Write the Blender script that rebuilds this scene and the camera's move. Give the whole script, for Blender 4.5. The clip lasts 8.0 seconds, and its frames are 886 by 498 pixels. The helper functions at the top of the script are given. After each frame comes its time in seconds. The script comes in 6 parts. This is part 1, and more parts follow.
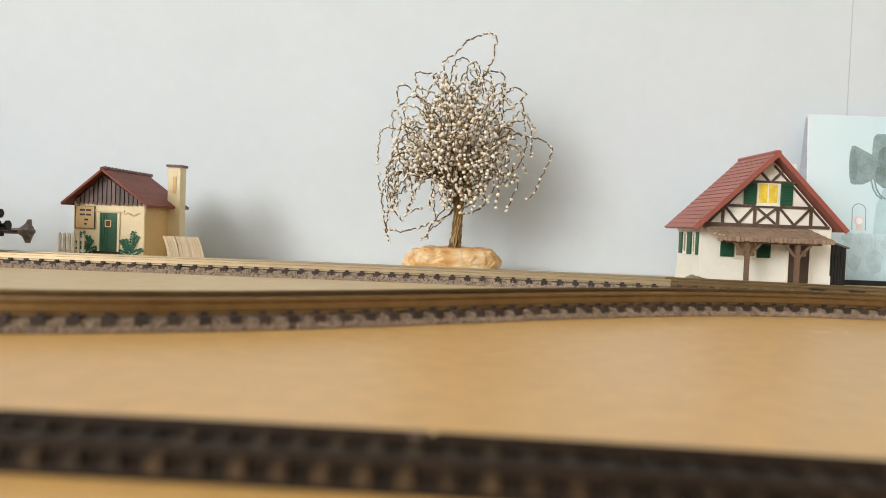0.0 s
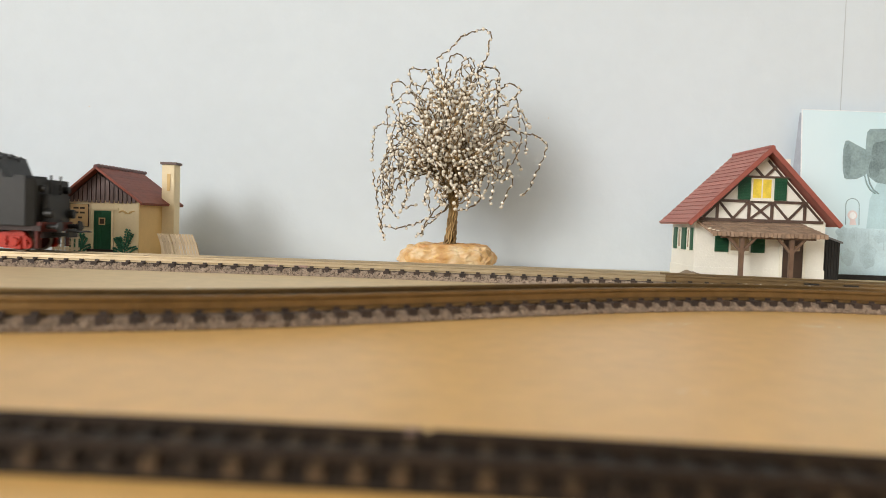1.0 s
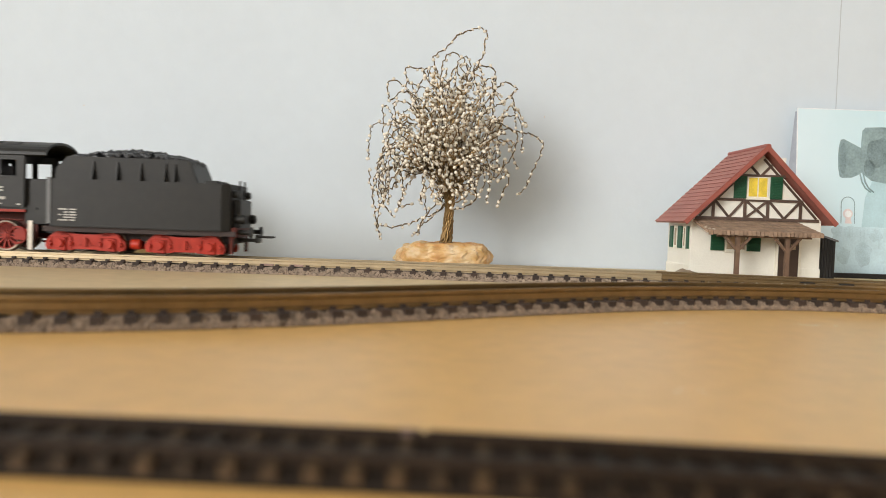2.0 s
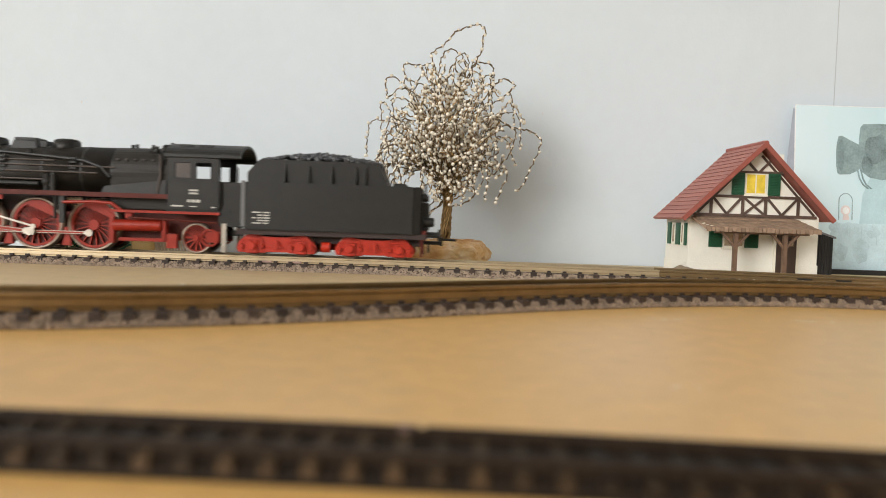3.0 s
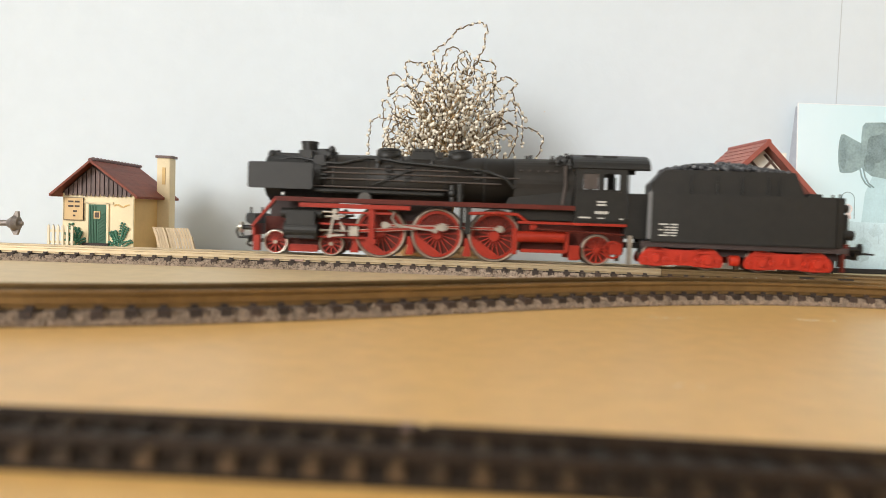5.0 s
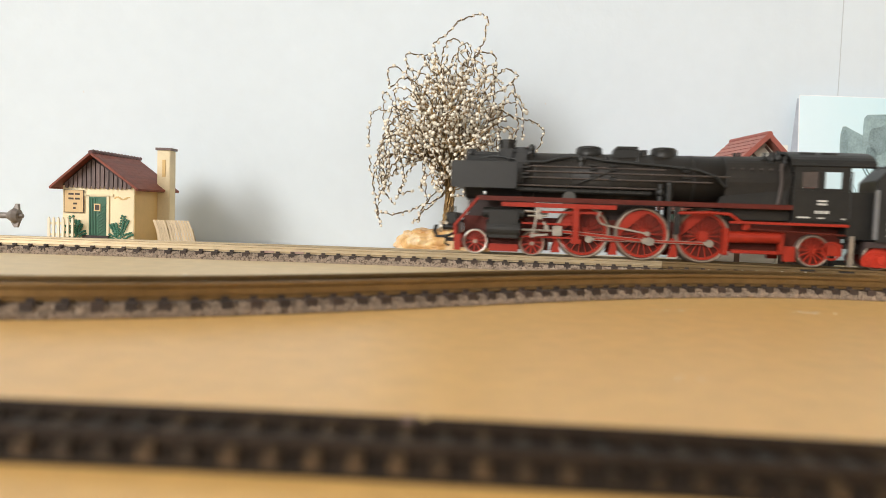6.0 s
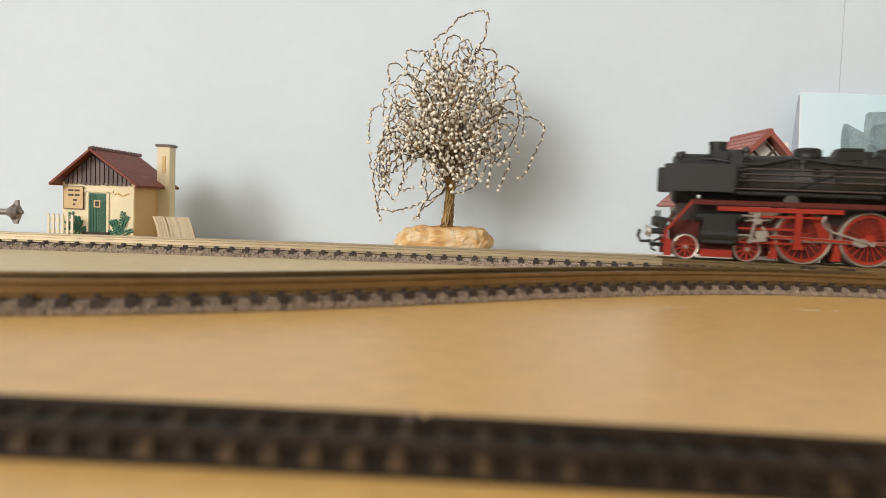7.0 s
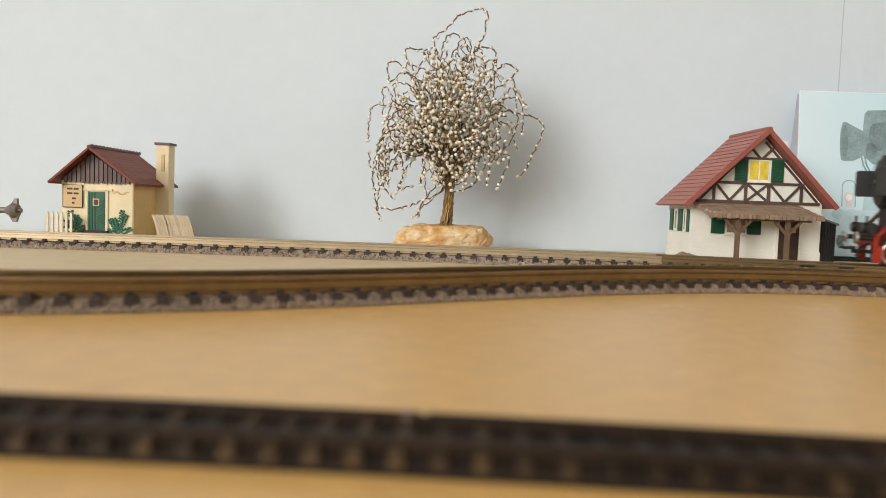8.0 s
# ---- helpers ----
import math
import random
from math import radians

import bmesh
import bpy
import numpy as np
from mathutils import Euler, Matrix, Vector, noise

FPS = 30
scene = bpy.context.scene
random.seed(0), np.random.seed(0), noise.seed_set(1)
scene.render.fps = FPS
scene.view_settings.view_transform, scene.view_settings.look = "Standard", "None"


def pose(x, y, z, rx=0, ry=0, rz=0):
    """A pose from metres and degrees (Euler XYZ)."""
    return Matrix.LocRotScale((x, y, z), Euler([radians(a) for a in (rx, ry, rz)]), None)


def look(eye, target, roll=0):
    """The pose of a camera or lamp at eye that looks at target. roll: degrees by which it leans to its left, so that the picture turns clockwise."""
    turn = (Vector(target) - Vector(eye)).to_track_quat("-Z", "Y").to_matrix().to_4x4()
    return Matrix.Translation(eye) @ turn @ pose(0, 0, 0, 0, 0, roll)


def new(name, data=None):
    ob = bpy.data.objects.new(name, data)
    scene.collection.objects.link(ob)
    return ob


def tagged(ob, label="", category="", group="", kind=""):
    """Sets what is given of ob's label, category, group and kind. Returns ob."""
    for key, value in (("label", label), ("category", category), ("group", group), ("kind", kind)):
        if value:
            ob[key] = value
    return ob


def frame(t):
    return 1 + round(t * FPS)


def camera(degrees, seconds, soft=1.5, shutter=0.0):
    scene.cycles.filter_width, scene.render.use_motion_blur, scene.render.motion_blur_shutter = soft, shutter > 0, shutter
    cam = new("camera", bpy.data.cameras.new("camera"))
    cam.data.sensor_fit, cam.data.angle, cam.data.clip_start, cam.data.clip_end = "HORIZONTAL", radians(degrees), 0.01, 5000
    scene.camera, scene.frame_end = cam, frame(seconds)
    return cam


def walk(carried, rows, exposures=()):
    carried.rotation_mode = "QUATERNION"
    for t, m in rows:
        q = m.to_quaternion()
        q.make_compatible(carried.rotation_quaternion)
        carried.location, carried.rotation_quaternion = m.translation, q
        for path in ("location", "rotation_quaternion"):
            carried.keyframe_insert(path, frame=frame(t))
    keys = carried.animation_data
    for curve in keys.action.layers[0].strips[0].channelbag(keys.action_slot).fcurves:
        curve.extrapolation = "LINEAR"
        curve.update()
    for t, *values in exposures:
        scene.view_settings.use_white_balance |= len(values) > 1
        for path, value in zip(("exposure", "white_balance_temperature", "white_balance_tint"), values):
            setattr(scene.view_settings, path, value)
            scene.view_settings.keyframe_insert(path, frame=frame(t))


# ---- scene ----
# Metres; 1 model millimetre is MM. The board's top is z = 0, the camera looks along +y.
MM = 0.001
cam = camera(62.0, 8.0, soft=0.75, shutter=0.5)
cam.data.dof.use_dof = True
cam.data.dof.focus_distance = 0.40
cam.data.dof.aperture_fstop = 14.5


def aim(pitch, roll, yaw, eye):
    p, w = radians(pitch), radians(yaw)
    way = Vector((-math.sin(w) * math.cos(p), math.cos(w) * math.cos(p), -math.sin(p)))
    return look(eye, Vector(eye) + way, roll)


# seconds, degrees down, clockwise roll, degrees to the left, eye in mm
AIMS = [
    (0.0, 1.933, 2.208, 0.000, 0.00, 0.00, 29.00), (0.5, 1.940, 2.184, -0.340, 0.05, -0.19, 29.21),
    (1.0, 2.226, 1.965, -0.377, 0.10, -0.01, 29.20), (1.5, 2.303, 1.945, -0.556, 0.03, 0.52, 29.29),
    (3.0, 2.563, 1.891, -0.806, 0.22, 0.25, 29.29), (3.5, 2.776, 2.035, -0.882, -0.06, 1.06, 29.20),
    (4.0, 2.706, 1.946, -0.786, 0.02, 0.71, 29.17), (4.5, 2.607, 1.969, -0.711, 0.12, 0.11, 29.29),
    (6.0, 3.329, 1.968, -0.674, 0.11, 0.36, 29.47), (6.5, 3.520, 2.062, -0.664, 0.11, 0.85, 29.11),
    (7.0, 3.542, 2.042, -0.670, 0.10, 0.84, 29.26), (7.5, 3.639, 1.987, -0.690, 0.10, 0.54, 29.30),
    (8.0, 3.665, 2.038, -0.726, 0.13, 0.86, 29.25),
]
EXPOSURES = [(0.0, 0.0), (1.5, -0.02), (3.5, -0.06), (4.1, 0.06), (4.5, 0.20), (6.0, 0.20), (6.5, 0.06), (7.0, -0.04), (8.0, -0.12)]
walk(cam, [(t, aim(p, r, w, (x * MM, y * MM, z * MM))) for t, p, r, w, x, y, z in AIMS], EXPOSURES)

# ---- light: daylight through the window in the west wall ----
world = bpy.data.worlds.new("daylight")
scene.world = world
world.use_nodes = True
_sky = world.node_tree.nodes.new("ShaderNodeTexSky")
_sky.sky_type, _sky.sun_disc, _sky.sun_elevation, _sky.sun_rotation = "NISHITA", False, radians(40), radians(120)
world.node_tree.links.new(_sky.outputs["Color"], world.node_tree.nodes["Background"].inputs[0])
world.node_tree.nodes["Background"].inputs[1].default_value = 0.12


def window_light(name, eye, target, sx, sy, power, color):
    d = bpy.data.lights.new(name, "AREA")
    d.shape, d.size, d.size_y, d.energy, d.color = "RECTANGLE", sx, sy, power, color
    ob = new(name, d)
    ob.matrix_world = look(eye, target)
    return ob


window_light("window_light", (-2.59, -2.80, 1.28), (0.0, -2.80, 1.20), 2.00, 1.40, 206, (1.0, 0.99, 0.965))


# ---- materials ----
def mat(name, color, rough=0.5, metal=0.0, var=0.15, scale=120.0, bump=0.0, bump_scale=600.0, coat=0.0, spec=0.5):
    m = bpy.data.materials.new(name)
    m.use_nodes = True
    n, l = m.node_tree.nodes, m.node_tree.links
    b = n["Principled BSDF"]
    b.inputs["Roughness"].default_value = rough
    b.inputs["Metallic"].default_value = metal
    b.inputs["Coat Weight"].default_value = coat
    b.inputs["Coat Roughness"].default_value = 0.14
    b.inputs["Specular IOR Level"].default_value = spec
    tc = n.new("ShaderNodeTexCoord")
    mix = n.new("ShaderNodeMix")
    mix.data_type = "RGBA"
    t1 = n.new("ShaderNodeTexNoise")
    t1.inputs["Scale"].default_value, t1.inputs["Detail"].default_value = scale, 6
    l.new(tc.outputs["Object"], t1.inputs["Vector"])
    r = n.new("ShaderNodeMapRange")
    r.inputs["From Min"].default_value, r.inputs["From Max"].default_value = 0.3, 0.7
    t3 = n.new("ShaderNodeTexNoise")
    t3.inputs["Scale"].default_value, t3.inputs["Detail"].default_value = scale * 11, 3
    l.new(tc.outputs["Object"], t3.inputs["Vector"])
    both = n.new("ShaderNodeMix")
    both.inputs["Factor"].default_value = 0.38
    l.new(t1.outputs["Fac"], both.inputs["A"])
    l.new(t3.outputs["Fac"], both.inputs["B"])
    l.new(both.outputs["Result"], r.inputs["Value"])
    l.new(r.outputs["Result"], mix.inputs["Factor"])
    mix.inputs["A"].default_value = (*[c * (1 - var) for c in color], 1)
    mix.inputs["B"].default_value = (*[min(1, c * (1 + var)) for c in color], 1)
    l.new(mix.outputs["Result"], b.inputs["Base Color"])
    if bump:
        t2 = n.new("ShaderNodeTexNoise")
        t2.inputs["Scale"].default_value, t2.inputs["Detail"].default_value = bump_scale, 4
        l.new(tc.outputs["Object"], t2.inputs["Vector"])
        bp = n.new("ShaderNodeBump")
        bp.inputs["Strength"].default_value, bp.inputs["Distance"].default_value = bump, 0.0004
        l.new(t2.outputs["Fac"], bp.inputs["Height"])
        l.new(bp.outputs["Normal"], b.inputs["Normal"])
    return m


M_BOARD = mat("hardboard", (0.665, 0.385, 0.118), 0.32, 0, 0.12, 160, 0.12, 900, 0.0, 0.6)
M_SHEET = mat("pale_hardboard", (0.60, 0.455, 0.26), 0.5, 0, 0.1, 140, 0.15, 900, 0.0, 0.4)
M_WALL = mat("white_wall", (0.612, 0.670, 0.715), 0.7, 0, 0.03, 8, 0.9, 90)


def streak_wall(m):
    """Fine upright brush marks in the paint."""
    n, l = m.node_tree.nodes, m.node_tree.links
    tc, mp, t = n.new("ShaderNodeTexCoord"), n.new("ShaderNodeMapping"), n.new("ShaderNodeTexNoise")
    mp.inputs["Scale"].default_value = (1.0, 1.0, 0.3)
    t.inputs["Scale"].default_value, t.inputs["Detail"].default_value = 110, 6
    l.new(tc.outputs["Object"], mp.inputs["Vector"])
    l.new(mp.outputs["Vector"], t.inputs["Vector"])
    bp = n.new("ShaderNodeBump")
    bp.inputs["Strength"].default_value, bp.inputs["Distance"].default_value = 0.22, 0.0006
    l.new(t.outputs["Fac"], bp.inputs["Height"])
    old = [k for k in n if k.bl_idname == "ShaderNodeBump" and k != bp]
    if old:
        l.new(old[0].outputs["Normal"], bp.inputs["Normal"])
    l.new(bp.outputs["Normal"], n["Principled BSDF"].inputs["Normal"])


streak_wall(M_WALL)
M_PLASTER = mat("room_plaster", (0.60, 0.59, 0.57), 0.9, 0, 0.04, 5)
M_FLOOR = mat("room_floor", (0.20, 0.16, 0.12), 0.6, 0, 0.2, 6)
M_RAIL = mat("nickel_silver", (0.52, 0.42, 0.28), 0.38, 0.85, 0.1, 200)
# The board's brown reflection is put into this rail colour.
M_RAIL_BROWN = mat("brown_reflection_rail", (0.25, 0.155, 0.064), 0.36, 0.9, 0.2, 200)
# Same nickel, browned for the darker surroundings that the curve reflects.
M_RAIL_MID = mat("dark_reflection_nickel", (0.28, 0.195, 0.100), 0.38, 0.88, 0.15, 200)
M_RAIL_DARK = mat("blackened_rail", (0.026, 0.015, 0.008), 0.6, 0.2, 0.4, 150, 0, 600, 0.0, 0.3)
M_SLEEPER = mat("sleeper_plastic", (0.034, 0.019, 0.012), 0.7, 0, 0.25, 300)
M_BALLAST = mat("ballast", (0.13, 0.09, 0.062), 0.9, 0, 0.45, 900, 0.5, 1500)
M_GRAIN = mat("ballast_grain", (0.34, 0.262, 0.198), 0.85, 0, 0.5, 500)
M_GRAIN_BROWN = mat("brown_ballast_grain", (0.235, 0.168, 0.115), 0.85, 0, 0.6, 500)
M_BED_DARK = mat("dark_bed", (0.014, 0.008, 0.004), 0.8, 0, 0.5, 150, 0.4, 900, 0.0, 0.2)
M_SLEEPER_GREY = mat("grey_sleeper", (0.030, 0.017, 0.007), 0.6, 0, 0.95, 90, 0, 600, 0.0, 0.3)
M_SPECK = mat("paint_speck", (0.75, 0.68, 0.55), 0.7)
M_BLACK = mat("loco_black", (0.0142, 0.013, 0.011), 0.46, 0, 0.25, 250, 0.08, 900, 0.0, 0.35)
M_BOILER = mat("boiler_black", (0.0175, 0.0142, 0.0108), 0.5, 0, 0.3, 200, 0.1, 700, 0.0, 0.28)
M_SMOKEBOX = mat("smokebox_black", (0.0145, 0.014, 0.013), 0.55, 0, 0.2, 300)
M_PIPE = mat("pipe_brown", (0.060, 0.045, 0.038), 0.45, 0, 0.3, 300)
M_RED = mat("loco_red", (0.285, 0.021, 0.008), 0.42, 0, 0.2, 300, 0, 600, 0.0, 0.3)
# Dark red trim; on wheel webs and main frame it paints shade.
M_RED_DARK = mat("loco_red_dark", (0.085, 0.012, 0.006), 0.5, 0, 0.2, 300, 0, 600, 0.0, 0.25)
M_SILVER = mat("bare_metal", (0.40, 0.36, 0.31), 0.33, 0.85, 0.2, 400)
M_TYRE_BRIGHT = mat("polished_tyre", (0.62, 0.57, 0.50), 0.28, 0.85, 0.2, 300)
M_TYRE = mat("dull_tyre", (0.30, 0.235, 0.185), 0.45, 0.7, 0.25, 300)
M_RED_BRIGHT = mat("bogie_red", (0.43, 0.026, 0.009), 0.42, 0, 0.15, 300, 0, 600, 0.0, 0.35)
M_WHITE = mat("white_print", (0.48, 0.46, 0.42), 0.6)
M_GREY = mat("grey_strip", (0.13, 0.13, 0.13), 0.5)
M_COVER = mat("dull_grey_cover", (0.055, 0.052, 0.046), 0.5, 0, 0.2, 300)
M_LENS = mat("lamp_lens", (0.8, 0.8, 0.78), 0.15, 0.2)
M_COAL = mat("coal", (0.022, 0.022, 0.024), 0.35, 0, 0.5, 400, 0.5, 700)
M_CREAM = mat("cream_plaster", (0.80, 0.67, 0.43), 0.6, 0, 0.07, 90, 0.15, 700)
# Amber relief and slot; on the side wall it paints the plaster's shade.
M_AMBER = mat("amber_plaster_and_shade", (0.70, 0.47, 0.19), 0.6, 0, 0.08, 90, 0.1, 700)
M_HUTROOF = mat("brown_red_roof", (0.21, 0.052, 0.030), 0.55, 0, 0.2, 130, 0.3, 500, 0.0, 0.3)
M_RIDGE = mat("ridge_brown", (0.12, 0.045, 0.04), 0.5)
M_PLANK = mat("grey_brown_plank", (0.145, 0.095, 0.085), 0.6, 0, 0.2, 400)
# Brown-black parts, and the shade painted behind planks and between loco frames.
M_BROWN_BLACK = mat("brown_black_and_shade", (0.035, 0.020, 0.017), 0.7)
M_DOOR_GREEN = mat("green_paint", (0.018, 0.105, 0.050), 0.45, 0, 0.15, 300)
M_LEAF = mat("shrub_green", (0.032, 0.15, 0.085), 0.45, 0, 0.3, 500)
M_SIGN = mat("sign_tan", (0.66, 0.45, 0.22), 0.6, 0, 0.05, 200)
M_INK = mat("sign_ink", (0.06, 0.035, 0.02), 0.6)
M_FENCE = mat("cream_fence", (0.80, 0.70, 0.52), 0.5, 0, 0.06, 200)
M_BENCH = mat("tan_bench", (0.52, 0.395, 0.25), 0.5, 0, 0.06, 200)
M_HOUSE = mat("white_render", (0.80, 0.775, 0.69), 0.6, 0, 0.05, 120, 0.25, 900)
M_TILE = mat("red_tile", (0.36, 0.132, 0.102), 0.55, 0, 0.12, 250, 0.1, 900)
M_TILE_EDGE = mat("red_bargeboard", (0.30, 0.082, 0.060), 0.5, 0, 0.1, 250)
M_TIMBER = mat("brown_timber", (0.085, 0.052, 0.038), 0.6, 0, 0.25, 400)
M_PORCH = mat("porch_shingle", (0.29, 0.195, 0.132), 0.6, 0, 0.2, 300, 0.2, 900)
M_POST = mat("porch_post", (0.15, 0.088, 0.055), 0.6, 0, 0.2, 400)
M_SHUTTER = mat("green_shutter", (0.012, 0.080, 0.036), 0.5, 0, 0.15, 300)
M_FRAME = mat("white_frame", (0.80, 0.76, 0.64), 0.5)
# Tan and whitish reflections are painted into the panes.
M_PANE = mat("tan_reflection_pane", (0.36, 0.27, 0.17), 0.2, 0, 0.5, 180)
M_YELLOW = mat("yellow_curtain", (0.78, 0.58, 0.06), 0.5, 0, 0.25, 250)
M_DOOR = mat("brown_door", (0.055, 0.030, 0.019), 0.5, 0, 0.2, 300)
M_SHED = mat("dark_shed", (0.010, 0.009, 0.008), 0.6, 0, 0.3, 300)
M_MOUND = mat("grey_mound", (0.25, 0.19, 0.13), 0.8, 0, 0.3, 300, 0.4, 900)
M_WIRE = mat("bronze_wire", (0.16, 0.115, 0.068), 0.35, 0.85, 0.25, 300)
M_BRASS = mat("gilt_wire", (0.33, 0.22, 0.10), 0.4, 0.75, 0.25, 300)
M_TRUNK = mat("brass_wire", (0.24, 0.15, 0.06), 0.38, 0.8, 0.3, 300, 0.3, 900)
M_BEAD = mat("pearl_bead", (0.80, 0.73, 0.61), 0.22, 0, 0.14, 200, 0, 600, 0.3)
M_STEEL = mat("dull_steel", (0.22, 0.19, 0.17), 0.5, 0.5, 0.2, 300)
M_CARD_EDGE = mat("card_white", (0.80, 0.82, 0.83), 0.4)
M_SEAM = mat("wall_joint", (0.44, 0.46, 0.48), 0.7, 0, 0.1, 60)
M_CARD_BACK = mat("card_back", (0.33, 0.35, 0.39), 0.7)


def stone_mat():
    m = mat("calcite", (0.72, 0.45, 0.18), 0.45, 0, 0.3, 60, 0.6, 250)
    n, l = m.node_tree.nodes, m.node_tree.links
    b = n["Principled BSDF"]
    tc = n.new("ShaderNodeTexCoord")
    t = n.new("ShaderNodeTexNoise")
    t.inputs["Scale"].default_value, t.inputs["Detail"].default_value = 85, 8
    l.new(tc.outputs["Object"], t.inputs["Vector"])
    r = n.new("ShaderNodeValToRGB")
    e = r.color_ramp.elements
    e[0].position, e[0].color = 0.30, (0.40, 0.17, 0.05, 1)
    e[1].position, e[1].color = 0.68, (0.80, 0.64, 0.42, 1)
    x = e.new(0.50)
    x.color = (0.66, 0.40, 0.16, 1)
    l.new(t.outputs["Fac"], r.inputs["Fac"])
    l.new(r.outputs["Color"], b.inputs["Base Color"])
    b.inputs["Subsurface Weight"].default_value = 0.15
    b.inputs["Subsurface Radius"].default_value = (0.006, 0.003, 0.001)
    return m


M_STONE = stone_mat()


def sky_print(name, top, low, mid_z, span):
    """Printed card: a pale sky tint that deepens across the card."""
    m = mat(name, low, 0.25)
    n, l = m.node_tree.nodes, m.node_tree.links
    b = n["Principled BSDF"]
    tc = n.new("ShaderNodeTexCoord")
    sep = n.new("ShaderNodeSeparateXYZ")
    l.new(tc.outputs["Object"], sep.inputs["Vector"])
    t = n.new("ShaderNodeTexNoise")
    t.inputs["Scale"].default_value, t.inputs["Detail"].default_value = 22, 5
    l.new(tc.outputs["Object"], t.inputs["Vector"])
    add = n.new("ShaderNodeMath")
    add.operation = "MULTIPLY_ADD"
    add.inputs[1].default_value = 0.06
    l.new(t.outputs["Fac"], add.inputs[0])
    l.new(sep.outputs["X"], add.inputs[2])
    r = n.new("ShaderNodeMapRange")
    r.inputs["From Min"].default_value, r.inputs["From Max"].default_value = mid_z - span, mid_z + span
    l.new(add.outputs["Value"], r.inputs["Value"])
    mix = n.new("ShaderNodeMix")
    mix.data_type = "RGBA"
    l.new(r.outputs["Result"], mix.inputs["Factor"])
    mix.inputs["A"].default_value, mix.inputs["B"].default_value = (*low, 1), (*top, 1)
    l.new(mix.outputs["Result"], b.inputs["Base Color"])
    return m


M_CARD = sky_print("card_print", (0.56, 0.75, 0.81), (0.70, 0.82, 0.87), 0.055, 0.045)
M_PRINT_GREY = mat("print_grey_green", (0.25, 0.34, 0.35), 0.25, 0, 0.35, 60)
M_PRINT_DEEP = mat("print_deep_grey", (0.19, 0.26, 0.27), 0.25, 0, 0.4, 90)
M_PRINT_PALE = mat("print_pale_grey", (0.46, 0.64, 0.69), 0.25, 0, 0.12, 70)
M_PRINT_LOW = mat("print_low_grey", (0.52, 0.67, 0.72), 0.25, 0, 0.16, 60)
M_PRINT_HAZE = mat("print_haze", (0.46, 0.60, 0.65), 0.25, 0, 0.25, 120)
M_PRINT_PINK = mat("print_pink", (0.72, 0.62, 0.61), 0.3)


def piece_tone(m, lo, hi):
    """Vary the base colour from piece to piece."""
    n, l = m.node_tree.nodes, m.node_tree.links
    b = n["Principled BSDF"]
    src = b.inputs["Base Color"].links[0].from_socket
    info, r, mul = n.new("ShaderNodeObjectInfo"), n.new("ShaderNodeMapRange"), n.new("ShaderNodeVectorMath")
    r.inputs["To Min"].default_value, r.inputs["To Max"].default_value = lo, hi
    mul.operation = "SCALE"
    l.new(info.outputs["Random"], r.inputs["Value"])
    l.new(src, mul.inputs[0])
    l.new(r.outputs["Result"], mul.inputs["Scale"])
    l.new(mul.outputs["Vector"], b.inputs["Base Color"])


# Near sleepers range widest: lit streaks on their ends go into tone.
for _m, _lo, _hi in ((M_SLEEPER_GREY, 0.4, 1.9), (M_SLEEPER, 0.7, 1.5), (M_PLANK, 0.75, 1.25), (M_TILE, 0.88, 1.12), (M_HUTROOF, 0.9, 1.1),
                     (M_PORCH, 0.85, 1.15), (M_BENCH, 0.85, 1.12), (M_TIMBER, 0.8, 1.3)):
    piece_tone(_m, _lo, _hi)


# ---- mesh helpers ----
def mesh_ob(name, bm, material, parent=None, label="", smooth=False):
    me = bpy.data.meshes.new(name)
    bm.normal_update()
    bm.to_mesh(me)
    bm.free()
    if material:
        me.materials.append(material)
    if smooth:
        me.polygons.foreach_set("use_smooth", [True] * len(me.polygons))
    ob = new(name, me)
    if parent:
        ob.parent = parent
    if label:
        ob["label"] = label
    return ob


def part(name, bm, material, parent, label="", smooth=False):
    return mesh_ob(name, bm, material, parent, label, smooth)


def add_box(bm, x0, x1, y0, y1, z0, z1, m=None):
    """A box in millimetres."""
    ret = bmesh.ops.create_cube(bm, size=1.0)
    t = Matrix.LocRotScale(((x0 + x1) / 2 * MM, (y0 + y1) / 2 * MM, (z0 + z1) / 2 * MM), None,
                           (abs(x1 - x0) * MM, abs(y1 - y0) * MM, abs(z1 - z0) * MM))
    bmesh.ops.transform(bm, matrix=(m @ t) if m else t, verts=ret["verts"])
    return ret["verts"]


def empty(name, m=None):
    ob = new(name)
    ob.empty_display_size = 0.01
    if m:
        ob.matrix_world = m
    return ob


def add_cyl(bm, p0, p1, r0, r1=None, seg=20, caps=True):
    """A cylinder or cone between two points in mm."""
    r1 = r0 if r1 is None else r1
    a, b = Vector(p0) * MM, Vector(p1) * MM
    ret = bmesh.ops.create_cone(bm, cap_ends=caps, segments=seg, radius1=r0 * MM, radius2=r1 * MM, depth=(b - a).length)
    rot = (b - a).to_track_quat("Z", "Y").to_matrix().to_4x4()
    bmesh.ops.transform(bm, matrix=Matrix.Translation((a + b) / 2) @ rot, verts=ret["verts"])
    return ret["verts"]


def add_ball(bm, c, r, sub=2, squash=(1, 1, 1)):
    ret = bmesh.ops.create_icosphere(bm, subdivisions=sub, radius=r * MM)
    bmesh.ops.transform(bm, matrix=Matrix.LocRotScale(Vector(c) * MM, None, squash), verts=ret["verts"])
    return ret["verts"]


